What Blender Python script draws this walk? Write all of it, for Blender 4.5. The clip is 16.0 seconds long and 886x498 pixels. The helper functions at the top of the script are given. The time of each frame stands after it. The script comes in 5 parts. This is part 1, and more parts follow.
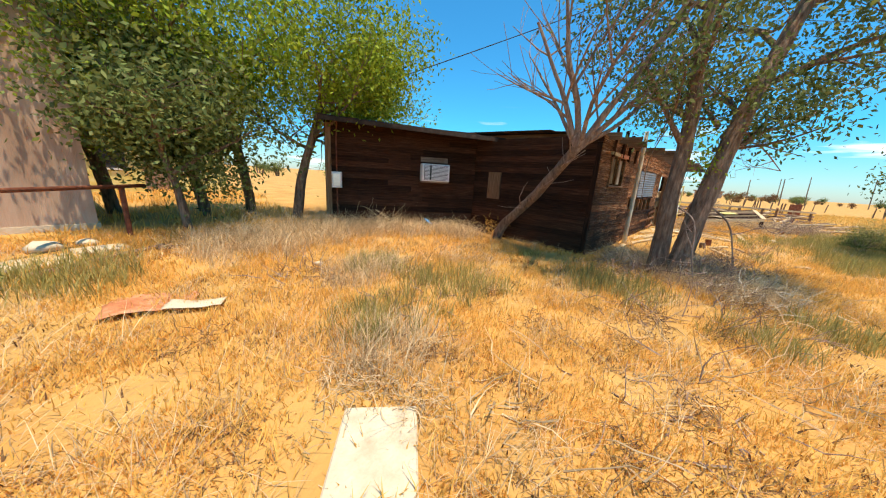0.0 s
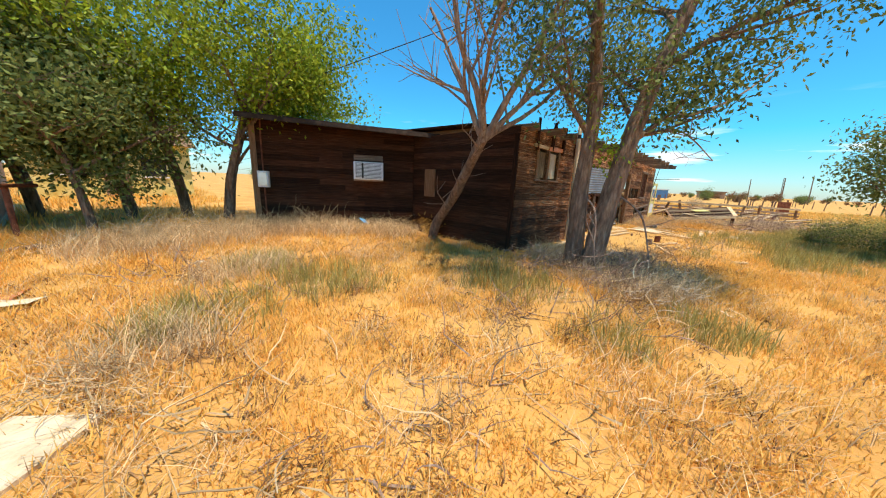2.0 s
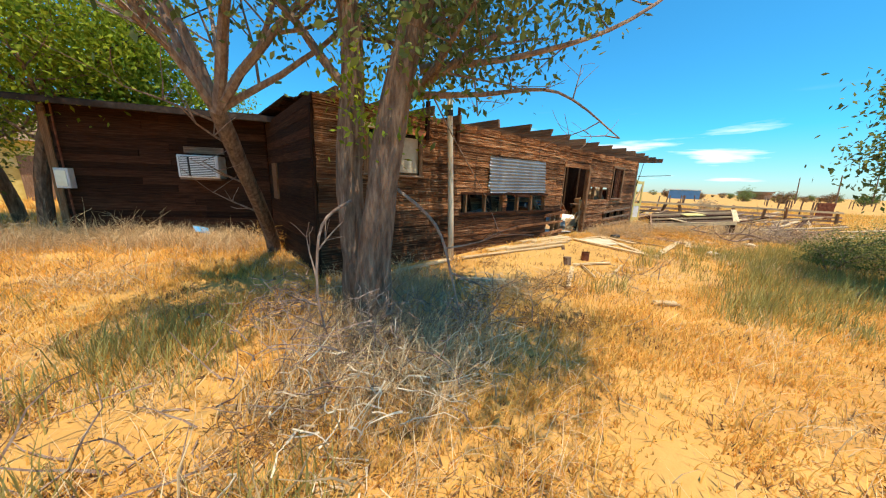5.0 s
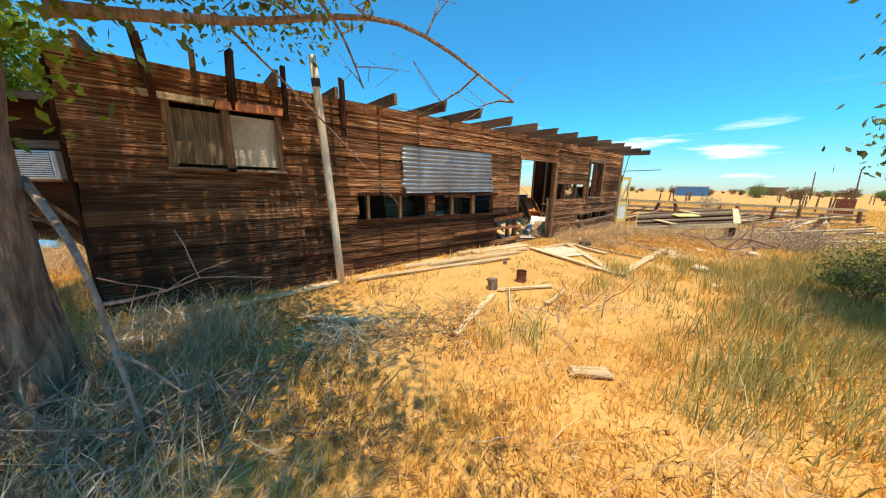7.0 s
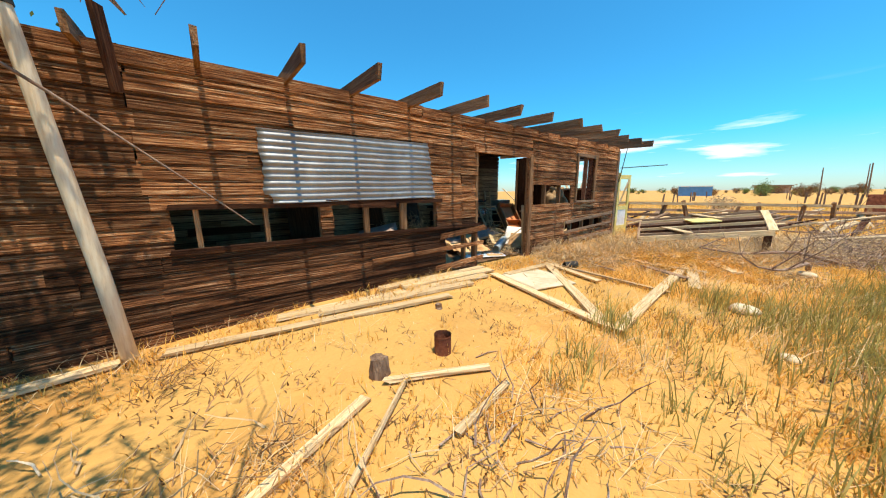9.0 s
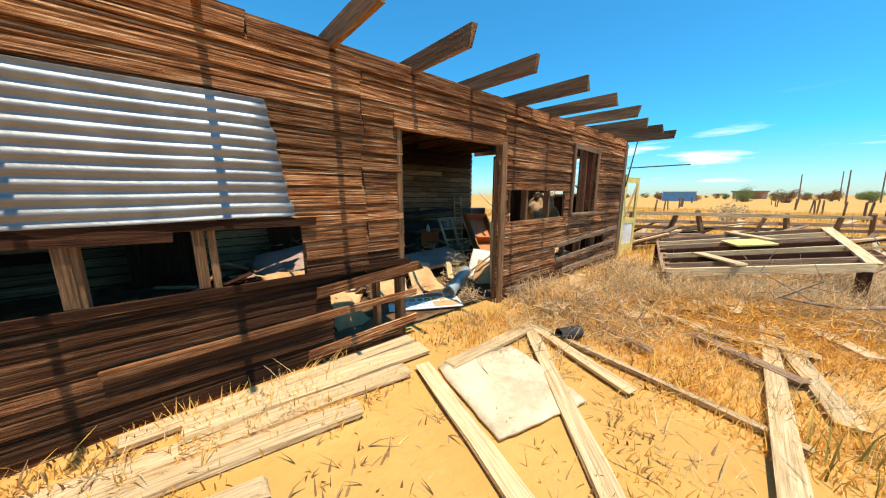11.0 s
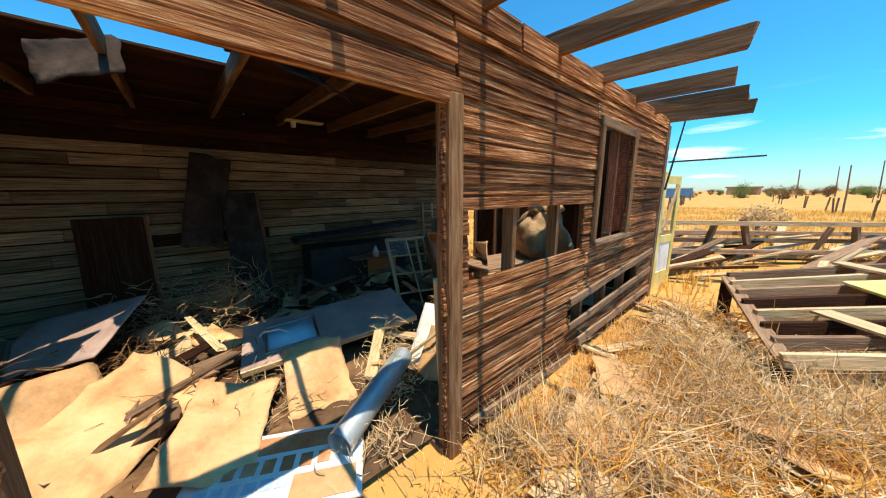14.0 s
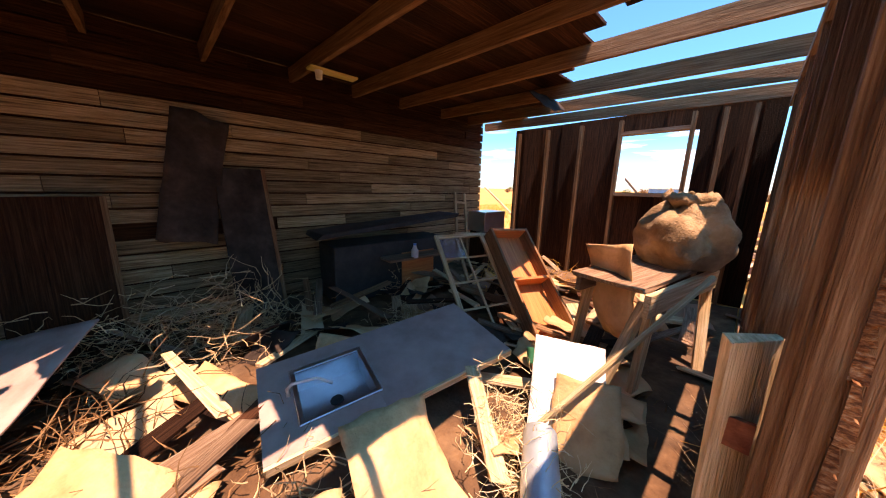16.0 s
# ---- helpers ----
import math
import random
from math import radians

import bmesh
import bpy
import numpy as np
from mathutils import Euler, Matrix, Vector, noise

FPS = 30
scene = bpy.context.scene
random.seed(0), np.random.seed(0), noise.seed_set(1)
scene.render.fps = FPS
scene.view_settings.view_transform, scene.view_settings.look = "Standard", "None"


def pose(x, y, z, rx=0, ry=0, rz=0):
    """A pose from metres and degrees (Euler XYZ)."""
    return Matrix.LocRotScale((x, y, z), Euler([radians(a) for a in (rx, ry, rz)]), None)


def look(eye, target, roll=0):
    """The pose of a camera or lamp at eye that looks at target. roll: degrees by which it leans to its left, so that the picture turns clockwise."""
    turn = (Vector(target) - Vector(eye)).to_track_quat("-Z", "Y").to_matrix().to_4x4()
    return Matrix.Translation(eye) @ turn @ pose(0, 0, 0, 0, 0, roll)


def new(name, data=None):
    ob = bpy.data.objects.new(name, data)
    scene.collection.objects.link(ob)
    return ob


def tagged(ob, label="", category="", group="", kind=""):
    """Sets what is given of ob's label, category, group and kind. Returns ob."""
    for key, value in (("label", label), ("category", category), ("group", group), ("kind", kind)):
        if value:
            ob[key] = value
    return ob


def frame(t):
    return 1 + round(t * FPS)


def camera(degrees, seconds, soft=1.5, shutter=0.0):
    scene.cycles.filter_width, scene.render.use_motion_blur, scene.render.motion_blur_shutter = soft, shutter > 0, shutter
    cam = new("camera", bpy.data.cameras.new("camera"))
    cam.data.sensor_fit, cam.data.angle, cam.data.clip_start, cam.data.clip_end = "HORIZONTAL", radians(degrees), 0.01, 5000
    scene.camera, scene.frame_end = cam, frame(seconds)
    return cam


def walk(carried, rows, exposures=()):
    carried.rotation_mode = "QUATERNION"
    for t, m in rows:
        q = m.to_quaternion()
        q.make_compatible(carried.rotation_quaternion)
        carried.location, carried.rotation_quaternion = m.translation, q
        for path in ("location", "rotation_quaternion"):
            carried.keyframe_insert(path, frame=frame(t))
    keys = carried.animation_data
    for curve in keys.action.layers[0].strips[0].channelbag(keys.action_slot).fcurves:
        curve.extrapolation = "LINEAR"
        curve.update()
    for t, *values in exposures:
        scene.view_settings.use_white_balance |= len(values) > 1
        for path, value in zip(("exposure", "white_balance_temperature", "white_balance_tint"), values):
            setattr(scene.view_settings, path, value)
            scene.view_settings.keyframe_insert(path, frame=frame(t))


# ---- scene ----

cam = camera(113.0, 16.0, soft=1.15)
# seconds, x, y, z, yaw, pitch, roll
PATH = [
    (0, -11.014, -2.381, 1.487, -44.90, -13.70, -3.46),
    (0.5, -10.706, -2.699, 1.445, -44.91, -13.70, -3.25),
    (1, -10.455, -3.028, 1.433, -44.80, -13.42, -2.96),
    (1.5, -9.983, -3.322, 1.424, -44.51, -13.24, -2.73),
    (2, -9.439, -3.590, 1.373, -44.20, -12.73, -2.55),
    (2.5, -8.804, -3.816, 1.336, -43.84, -12.23, -2.39),
    (3, -8.129, -4.072, 1.343, -43.29, -12.02, -2.27),
    (3.5, -7.362, -4.258, 1.350, -42.56, -11.66, -2.25),
    (4, -6.553, -4.347, 1.306, -42.32, -11.57, -2.49),
    (4.2, -6.230, -4.380, 1.345, -41.40, -11.62, -2.20),
    (6.3, -3.626, -5.002, 1.424, -38.50, -13.00, -1.90),
    (6.5, -3.367, -4.874, 1.423, -38.30, -12.93, -1.74),
    (7, -2.739, -4.622, 1.416, -38.32, -12.42, -1.21),
    (7.5, -2.143, -4.478, 1.381, -38.27, -11.82, -0.61),
    (8, -1.532, -4.179, 1.356, -38.37, -11.58, -0.34),
    (8.5, -1.012, -3.991, 1.340, -38.44, -11.44, -0.05),
    (9, -0.525, -3.864, 1.370, -38.17, -11.07, 0.38),
    (9.2, -0.311, -3.719, 1.381, -38.10, -11.47, -0.11),
    (11.3, 2.046, -2.401, 1.445, -40.58, -10.48, -0.05),
    (11.5, 2.268, -2.359, 1.438, -40.34, -10.55, 0.12),
    (12, 2.700, -2.197, 1.445, -40.46, -10.58, 0.22),
    (12.5, 2.944, -1.978, 1.506, -40.67, -10.70, 0.28),
    (13, 3.203, -1.761, 1.552, -40.91, -10.84, 0.42),
    (13.5, 3.625, -1.591, 1.607, -40.92, -10.79, 0.58),
    (14, 3.723, -1.192, 1.607, -41.57, -10.94, 0.38),
    (14.5, 3.621, -0.697, 1.586, -43.00, -10.79, 0.13),
    (15, 3.551, -0.281, 1.531, -44.10, -10.75, -0.10),
    (15.5, 3.620, 0.060, 1.510, -44.60, -11.60, -1.00),
    (16, 3.720, 0.210, 1.470, -43.70, -11.90, -1.20),
]

walk(cam, [(t, pose(x, y, z, 90 + p, r, w)) for t, x, y, z, w, p, r in PATH], exposures=[(0.0, 0.48, 7400, 12), (6.5, 0.50, 7400, 9), (12.5, 0.54, 7400, 9), (14.2, 0.58, 7400, 10), (15.2, 0.66, 8000, 22), (16.0, 1.35, 9300, 46)])

# ---- light ----
SUN_ELEV, SUN_AZ = 76.0, -93.0      # degrees; azimuth counter-clockwise from +x
sun_dir = Vector((math.cos(radians(SUN_ELEV)) * math.cos(radians(SUN_AZ)),
                  math.cos(radians(SUN_ELEV)) * math.sin(radians(SUN_AZ)), math.sin(radians(SUN_ELEV))))
sun_data = bpy.data.lights.new("sun", "SUN")
sun_data.energy, sun_data.angle, sun_data.color = 4.3, radians(0.53), (1.0, 0.92, 0.78)
sun = new("sun", sun_data)
sun.matrix_world = look(sun_dir * 50, (0, 0, 0))

world = bpy.data.worlds.new("desert_sky")
scene.world = world
world.use_nodes = True
wn, wl = world.node_tree.nodes, world.node_tree.links
bg = wn["Background"]
sky = wn.new("ShaderNodeTexSky")
sky.sky_type, sky.sun_disc = "NISHITA", False
sky.sun_elevation, sky.sun_rotation = radians(SUN_ELEV), radians(90 - SUN_AZ)
sky.air_density, sky.dust_density, sky.ozone_density = 1.0, 0.3, 3.0
coord = wn.new("ShaderNodeTexCoord")
sep = wn.new("ShaderNodeSeparateXYZ")
wl.new(coord.outputs["Generated"], sep.inputs[0])
stretch = wn.new("ShaderNodeMapping")
stretch.inputs["Scale"].default_value = (3.0, 3.0, 26.0)
wl.new(coord.outputs["Generated"], stretch.inputs[0])
cn = wn.new("ShaderNodeTexNoise")
cn.inputs["Scale"].default_value, cn.inputs["Detail"].default_value = 1.3, 6.0
wl.new(stretch.outputs[0], cn.inputs["Vector"])
cr = wn.new("ShaderNodeMapRange")
cr.inputs[1].default_value, cr.inputs[2].default_value = 0.58, 0.70
wl.new(cn.outputs["Fac"], cr.inputs[0])
band = wn.new("ShaderNodeMapRange")
band.inputs[1].default_value, band.inputs[2].default_value, band.inputs[3].default_value, band.inputs[4].default_value = 0.10, 0.22, 0.85, 0.0
wl.new(sep.outputs["Z"], band.inputs[0])
cm = wn.new("ShaderNodeMath")
cm.operation = "MULTIPLY"
wl.new(cr.outputs[0], cm.inputs[0])
wl.new(band.outputs[0], cm.inputs[1])
tint = wn.new("ShaderNodeMixRGB")
tint.blend_type, tint.inputs[0].default_value, tint.inputs[2].default_value = "MULTIPLY", 1.0, (0.22, 0.90, 1.24, 1)
haze = wn.new("ShaderNodeMapRange")
haze.inputs[1].default_value, haze.inputs[2].default_value = 0.0, 0.15
wl.new(sep.outputs["Z"], haze.inputs[0])
hue = wn.new("ShaderNodeMixRGB")
hue.inputs[1].default_value, hue.inputs[2].default_value = (0.60, 0.83, 1.06, 1), (0.17, 0.98, 1.34, 1)
wl.new(haze.outputs[0], hue.inputs[0])
wl.new(hue.outputs[0], tint.inputs[2])
wl.new(sky.outputs[0], tint.inputs[1])
cloud = wn.new("ShaderNodeMixRGB")
cloud.inputs[2].default_value = (8.5, 8.8, 9.2, 1)
wl.new(cm.outputs[0], cloud.inputs[0])
wl.new(tint.outputs[0], cloud.inputs[1])
wl.new(cloud.outputs[0], bg.inputs["Color"])
bg.inputs["Strength"].default_value = 0.13


# ---- materials ----
def material(name, stops, scale=4.0, rough=0.85, bump=0.3, bump_scale=40.0, stretch=(1, 1, 1), metal=0.0,
             vary=0.0, stain=None, stain_scale=0.8, island=False, wood=False, through_light=0.0):
    """Two-scale noise colour, relief and wear."""
    m = bpy.data.materials.new(name)
    m.use_nodes = True
    n, l = m.node_tree.nodes, m.node_tree.links
    b = n["Principled BSDF"]
    b.inputs["Roughness"].default_value, b.inputs["Metallic"].default_value = rough, metal
    if rough >= 0.85:
        b.inputs["Specular IOR Level"].default_value = 0.15
    tc = n.new("ShaderNodeTexCoord")
    mp = n.new("ShaderNodeMapping")
    mp.inputs["Scale"].default_value = stretch
    if wood:
        at = n.new("ShaderNodeAttribute")
        at.attribute_name = "grain"
        l.new(at.outputs["Vector"], mp.inputs[0])
    else:
        l.new(tc.outputs["Object"], mp.inputs[0])
    no = n.new("ShaderNodeTexNoise")
    no.inputs["Scale"].default_value, no.inputs["Detail"].default_value, no.inputs["Roughness"].default_value = scale, 8.0, 0.65
    no.noise_dimensions = "4D"
    inf = n.new("ShaderNodeNewGeometry" if island else "ShaderNodeObjectInfo")
    rnd = inf.outputs["Random Per Island" if island else "Random"]
    mul = n.new("ShaderNodeMath")
    mul.operation, mul.inputs[1].default_value = "MULTIPLY", 37.0
    l.new(rnd, mul.inputs[0])
    l.new(mul.outputs[0], no.inputs["W"])
    l.new(mp.outputs[0], no.inputs["Vector"])
    ramp = n.new("ShaderNodeValToRGB")
    el = ramp.color_ramp.elements
    while len(el) < len(stops):
        el.new(0.5)
    for e, (p, c) in zip(el, stops):
        e.position, e.color = p, (*c, 1)
    l.new(no.outputs["Fac"], ramp.inputs[0])
    out = ramp.outputs[0]
    if stain:
        n2 = n.new("ShaderNodeTexNoise")
        n2.inputs["Scale"].default_value, n2.inputs["Detail"].default_value = stain_scale, 5.0
        l.new(tc.outputs["Object"], n2.inputs["Vector"])
        mr = n.new("ShaderNodeMapRange")
        mr.inputs[1].default_value, mr.inputs[2].default_value, mr.inputs[4].default_value = 0.45, 0.65, 0.8
        l.new(n2.outputs["Fac"], mr.inputs[0])
        mx = n.new("ShaderNodeMixRGB")
        mx.inputs[2].default_value = (*stain, 1)
        l.new(mr.outputs[0], mx.inputs[0])
        l.new(out, mx.inputs[1])
        out = mx.outputs[0]
    if vary:
        mr = n.new("ShaderNodeMapRange")
        mr.inputs[3].default_value, mr.inputs[4].default_value = 1 - vary, 1 + vary
        l.new(rnd, mr.inputs[0])
        hs = n.new("ShaderNodeHueSaturation")
        l.new(mr.outputs[0], hs.inputs["Value"])
        l.new(out, hs.inputs["Color"])
        out = hs.outputs[0]
    l.new(out, b.inputs["Base Color"])
    if bump:
        n3 = n.new("ShaderNodeTexNoise")
        n3.inputs["Scale"].default_value, n3.inputs["Detail"].default_value = bump_scale, 6.0
        l.new(mp.outputs[0], n3.inputs["Vector"])
        bp = n.new("ShaderNodeBump")
        bp.inputs["Strength"].default_value, bp.inputs["Distance"].default_value = bump, 0.02
        l.new(n3.outputs["Fac"], bp.inputs["Height"])
        l.new(bp.outputs[0], b.inputs["Normal"])
    if through_light:
        tr = n.new("ShaderNodeBsdfTranslucent")
        l.new(out, tr.inputs["Color"])
        mix = n.new("ShaderNodeMixShader")
        mix.inputs[0].default_value = through_light
        l.new(b.outputs[0], mix.inputs[1])
        l.new(tr.outputs[0], mix.inputs[2])
        l.new(mix.outputs[0], n["Material Output"].inputs["Surface"])
    return m


def shades(a, b, c):
    return [(0.3, a), (0.5, b), (0.7, c)]


SIDING = material("weathered_siding", [(0.34, (0.020, 0.008, 0.004)), (0.45, (0.17, 0.060, 0.023)), (0.54, (0.46, 0.19, 0.075)), (0.66, (0.76, 0.54, 0.33))], 4, 0.85, 1.0, 10,
                  (0.7, 9, 24), vary=0.5, stain=(0.10, 0.040, 0.018), stain_scale=0.75, wood=True)
OLDSIDING = material("dark_stained_siding", [(0.34, (0.012, 0.005, 0.003)), (0.46, (0.09, 0.035, 0.015)), (0.57, (0.25, 0.105, 0.046)), (0.69, (0.52, 0.36, 0.23))], 4, 0.85, 1.0, 10,
                     (0.7, 9, 24), vary=0.5, stain=(0.045, 0.019, 0.010), stain_scale=0.75, wood=True)
# dark timber; also carries the shade of the west and upper back walls
DARKWOOD = material("dark_and_shaded_old_boards", [(0.3, (0.012, 0.005, 0.003)), (0.5, (0.058, 0.021, 0.010)), (0.72, (0.125, 0.054, 0.027))], 4, 0.9, 0.9, 10,
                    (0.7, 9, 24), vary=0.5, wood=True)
TIMBER = material("grey_brown_timber", shades((0.12, 0.062, 0.036), (0.29, 0.18, 0.115), (0.46, 0.33, 0.23)), 4, 0.85, 0.8, 10, (0.7, 9, 24), vary=0.3, wood=True)
TIMBER_X = material("weathered_beam", shades((0.11, 0.048, 0.022), (0.27, 0.14, 0.07), (0.44, 0.27, 0.15)), 4, 0.85, 0.9, 10, (0.7, 9, 24), vary=0.2, wood=True)
PALE = material("bleached_boards", shades((0.33, 0.21, 0.105), (0.60, 0.43, 0.245), (0.79, 0.63, 0.42)), 4, 0.85, 0.6, 10, (0.7, 9, 18), vary=0.22, wood=True)
POLEW = material("peeled_pole", shades((0.60, 0.45, 0.29), (0.80, 0.66, 0.47), (0.87, 0.76, 0.59)), 5, 0.7, 0.3, 30, (10, 10, 1))
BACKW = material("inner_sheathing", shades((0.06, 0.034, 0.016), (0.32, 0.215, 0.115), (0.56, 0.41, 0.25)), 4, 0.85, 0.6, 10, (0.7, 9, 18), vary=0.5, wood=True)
SOIL = material("sandy_soil", shades((0.42, 0.207, 0.06), (0.575, 0.307, 0.092), (0.68, 0.40, 0.14)), 0.9, 0.95, 0.9, 14,
                stain=(0.52, 0.31, 0.10), stain_scale=0.35)
BARK = material("rough_bark", shades((0.07, 0.04, 0.028), (0.22, 0.14, 0.095), (0.40, 0.275, 0.19)), 7, 0.95, 1.0, 22, (3, 3, 0.6))
DEADBARK = material("dead_branch_bark", shades((0.15, 0.09, 0.065), (0.30, 0.20, 0.15), (0.48, 0.38, 0.30)), 7, 0.95, 0.6, 30, (3, 3, 0.8))
GALV = material("galvanised_sheet", shades((0.19, 0.20, 0.21), (0.29, 0.30, 0.31), (0.42, 0.42, 0.42)), 3, 0.5, 0.15, 30, metal=0.5,
                stain=(0.22, 0.21, 0.21), stain_scale=1.5)
TARPAPER = material("old_roofing_felt", shades((0.02, 0.014, 0.012), (0.05, 0.035, 0.028), (0.10, 0.07, 0.055)), 4, 0.95, 0.5, 20)
STUCCO = material("tan_stucco", shades((0.42, 0.27, 0.18), (0.55, 0.37, 0.26), (0.68, 0.52, 0.40)), 1.2, 0.9, 0.4, 30, (2.5, 2.5, 0.3),
                  stain=(0.30, 0.17, 0.11), stain_scale=0.6)
YELLOW = material("faded_yellow_paint", shades((0.55, 0.42, 0.10), (0.72, 0.60, 0.20), (0.80, 0.72, 0.38)), 3, 0.7, 0.3, 30)
WHITE = material("chalky_white_paint", shades((0.55, 0.54, 0.52), (0.76, 0.75, 0.73), (0.84, 0.83, 0.81)), 5, 0.5, 0.15, 40)
CONCRETE = material("pale_concrete", shades((0.44, 0.34, 0.22), (0.62, 0.51, 0.36), (0.72, 0.62, 0.46)), 4, 0.9, 0.5, 30)
CARD = material("sun_bleached_cardboard", shades((0.36, 0.19, 0.085), (0.62, 0.37, 0.185), (0.74, 0.49, 0.28)), 3, 0.9, 0.5, 25, vary=0.25)
LAMINATE = material("lilac_grey_laminate", shades((0.28, 0.19, 0.165), (0.39, 0.275, 0.24), (0.47, 0.345, 0.305)), 4, 0.6, 0.08, 40)
STEEL = material("stainless_steel", shades((0.50, 0.55, 0.57), (0.60, 0.65, 0.67), (0.7, 0.74, 0.75)), 4, 0.28, 0.05, 40, metal=0.95)
DUCT = material("zinc_duct", shades((0.36, 0.46, 0.52), (0.52, 0.60, 0.64), (0.66, 0.72, 0.75)), 4, 0.45, 0.1, 40, metal=0.6)
RUST = material("rusted_metal", shades((0.09, 0.03, 0.02), (0.20, 0.065, 0.035), (0.33, 0.13, 0.07)), 9, 0.9, 0.5, 40)
BLACK = material("sooty_black", shades((0.012, 0.011, 0.01), (0.028, 0.026, 0.024), (0.05, 0.046, 0.042)), 6, 0.8, 0.2, 40)
ORANGEW = material("orange_varnished_wood", shades((0.44, 0.12, 0.03), (0.62, 0.20, 0.06), (0.72, 0.28, 0.10)), 4, 0.55, 0.2, 10, (0.7, 8, 14), wood=True)
REDCLOTH = material("faded_red_fabric", shades((0.42, 0.12, 0.05), (0.55, 0.22, 0.10), (0.68, 0.42, 0.26)), 5, 0.95, 0.4, 60)
BLUEP = material("bright_blue_plastic", shades((0.02, 0.22, 0.55), (0.04, 0.33, 0.70), (0.10, 0.42, 0.78)), 5, 0.5, 0.1, 40)
GREENP = material("green_plastic", shades((0.01, 0.12, 0.06), (0.02, 0.2, 0.1), (0.04, 0.28, 0.15)), 5, 0.4, 0.1, 40)
FADEDBLUE = material("faded_blue_paint", shades((0.30, 0.42, 0.55), (0.42, 0.53, 0.63), (0.60, 0.64, 0.64)), 14, 0.8, 0.2, 40)
FARBLUE = material("far_blue_siding", shades((0.08, 0.22, 0.42), (0.10, 0.27, 0.50), (0.14, 0.32, 0.56)), 2, 0.7, 0.1, 30)
LEAF = material("willow_leaves", shades((0.11, 0.18, 0.015), (0.27, 0.34, 0.03), (0.50, 0.52, 0.07)), 1.2, 0.6, 0, vary=0.4, island=True, through_light=0.4)
LEAF2 = material("olive_leaves", shades((0.08, 0.12, 0.03), (0.17, 0.21, 0.06), (0.32, 0.33, 0.13)), 1.2, 0.6, 0, vary=0.45, island=True, through_light=0.35)
STRAW = material("dry_golden_grass", shades((0.62, 0.325, 0.07), (0.81, 0.475, 0.12), (0.91, 0.615, 0.22)), 0.7, 0.9, 0, vary=0.22, island=True, through_light=0.4)
GREYWEED = material("grey_dead_weeds", shades((0.42, 0.28, 0.15), (0.64, 0.46, 0.26), (0.80, 0.64, 0.42)), 0.9, 0.95, 0, vary=0.35, island=True, through_light=0.25)
SAGE = material("green_weeds", shades((0.24, 0.21, 0.05), (0.41, 0.35, 0.11), (0.58, 0.48, 0.19)), 0.9, 0.9, 0, vary=0.35, island=True, through_light=0.35)
for leafy in (LEAF, LEAF2, STRAW, SAGE):
    leafy.node_tree.nodes["Principled BSDF"].inputs["Specular IOR Level"].default_value = 0.15
DIRT = material("dirty_rubble_floor", shades((0.04, 0.02, 0.012), (0.15, 0.08, 0.042), (0.32, 0.19, 0.10)), 3, 0.95, 1.0, 18, stain=(0.10, 0.07, 0.05), stain_scale=1.2)
BROWNWEED = material("brown_dead_leaves", shades((0.12, 0.06, 0.03), (0.24, 0.13, 0.06), (0.40, 0.24, 0.12)), 0.9, 0.95, 0, vary=0.4, island=True)
glass = bpy.data.materials.new("dusty_glass")
glass.use_nodes = True
gb = glass.node_tree.nodes["Principled BSDF"]
gb.inputs["Base Color"].default_value, gb.inputs["Roughness"].default_value = (0.75, 0.85, 0.9, 1), 0.08
gb.inputs["Transmission Weight"].default_value = 0.9


# ---- mesh helpers ----
def link(name, bm, mat, parent=None, label=""):
    me = bpy.data.meshes.new(name)
    bm.to_mesh(me)
    bm.free()
    me.materials.append(mat)
    ob = new(name, me)
    if parent:
        ob.parent = parent
    if label:
        ob["label"] = label
    return ob


def part(name, bm, mat, parent, label=""):
    return link(name, bm, mat, parent, label)


def empty(name, at, label, category, group="", kind="", turn=0.0):
    e = new(name)
    e.empty_display_size = 0.1
    e.matrix_world = pose(*at, 0, 0, turn)
    return tagged(e, label, category, group, kind)


def raw(name, verts, faces, mat, parent=None):
    me = bpy.data.meshes.new(name)
    me.from_pydata(verts, [], faces)
    me.materials.append(mat)
    ob = new(name, me)
    if parent:
        ob.parent = parent
    return ob


grain_rng = random.Random(4)


def block(size, at=(0, 0, 0), m=None, bm=None, bevel=0.0):
    """A box of that size about its centre at; m turns and places it."""
    bm = bm or bmesh.new()
    if not bm.verts.layers.float_vector.get("grain"):
        bm.verts.layers.float_vector.new("grain")
    t = Matrix.Translation(at) @ Matrix.Diagonal((*size, 1))
    v = bmesh.ops.create_cube(bm, size=1.0, matrix=(m @ t) if m else t)["verts"]
    new_verts = v
    if bevel:
        old = set(bm.verts) - set(v)
        bmesh.ops.bevel(bm, geom=list({e for x in v for e in x.link_edges}), offset=bevel, segments=1, affect="EDGES")
        new_verts = [x for x in bm.verts if x not in old]
    inv = m.inverted() if m else None
    order = sorted(range(3), key=lambda k: -size[k])
    lay = bm.verts.layers.float_vector.get("grain") or bm.verts.layers.float_vector.new("grain")
    o = Vector((grain_rng.uniform(0, 50), grain_rng.uniform(0, 9), grain_rng.uniform(0, 9)))
    for x in new_verts:
        c = inv @ x.co if inv else x.co
        x[lay] = Vector((c[order[0]], c[order[2]], c[order[1]])) + o
    return bm


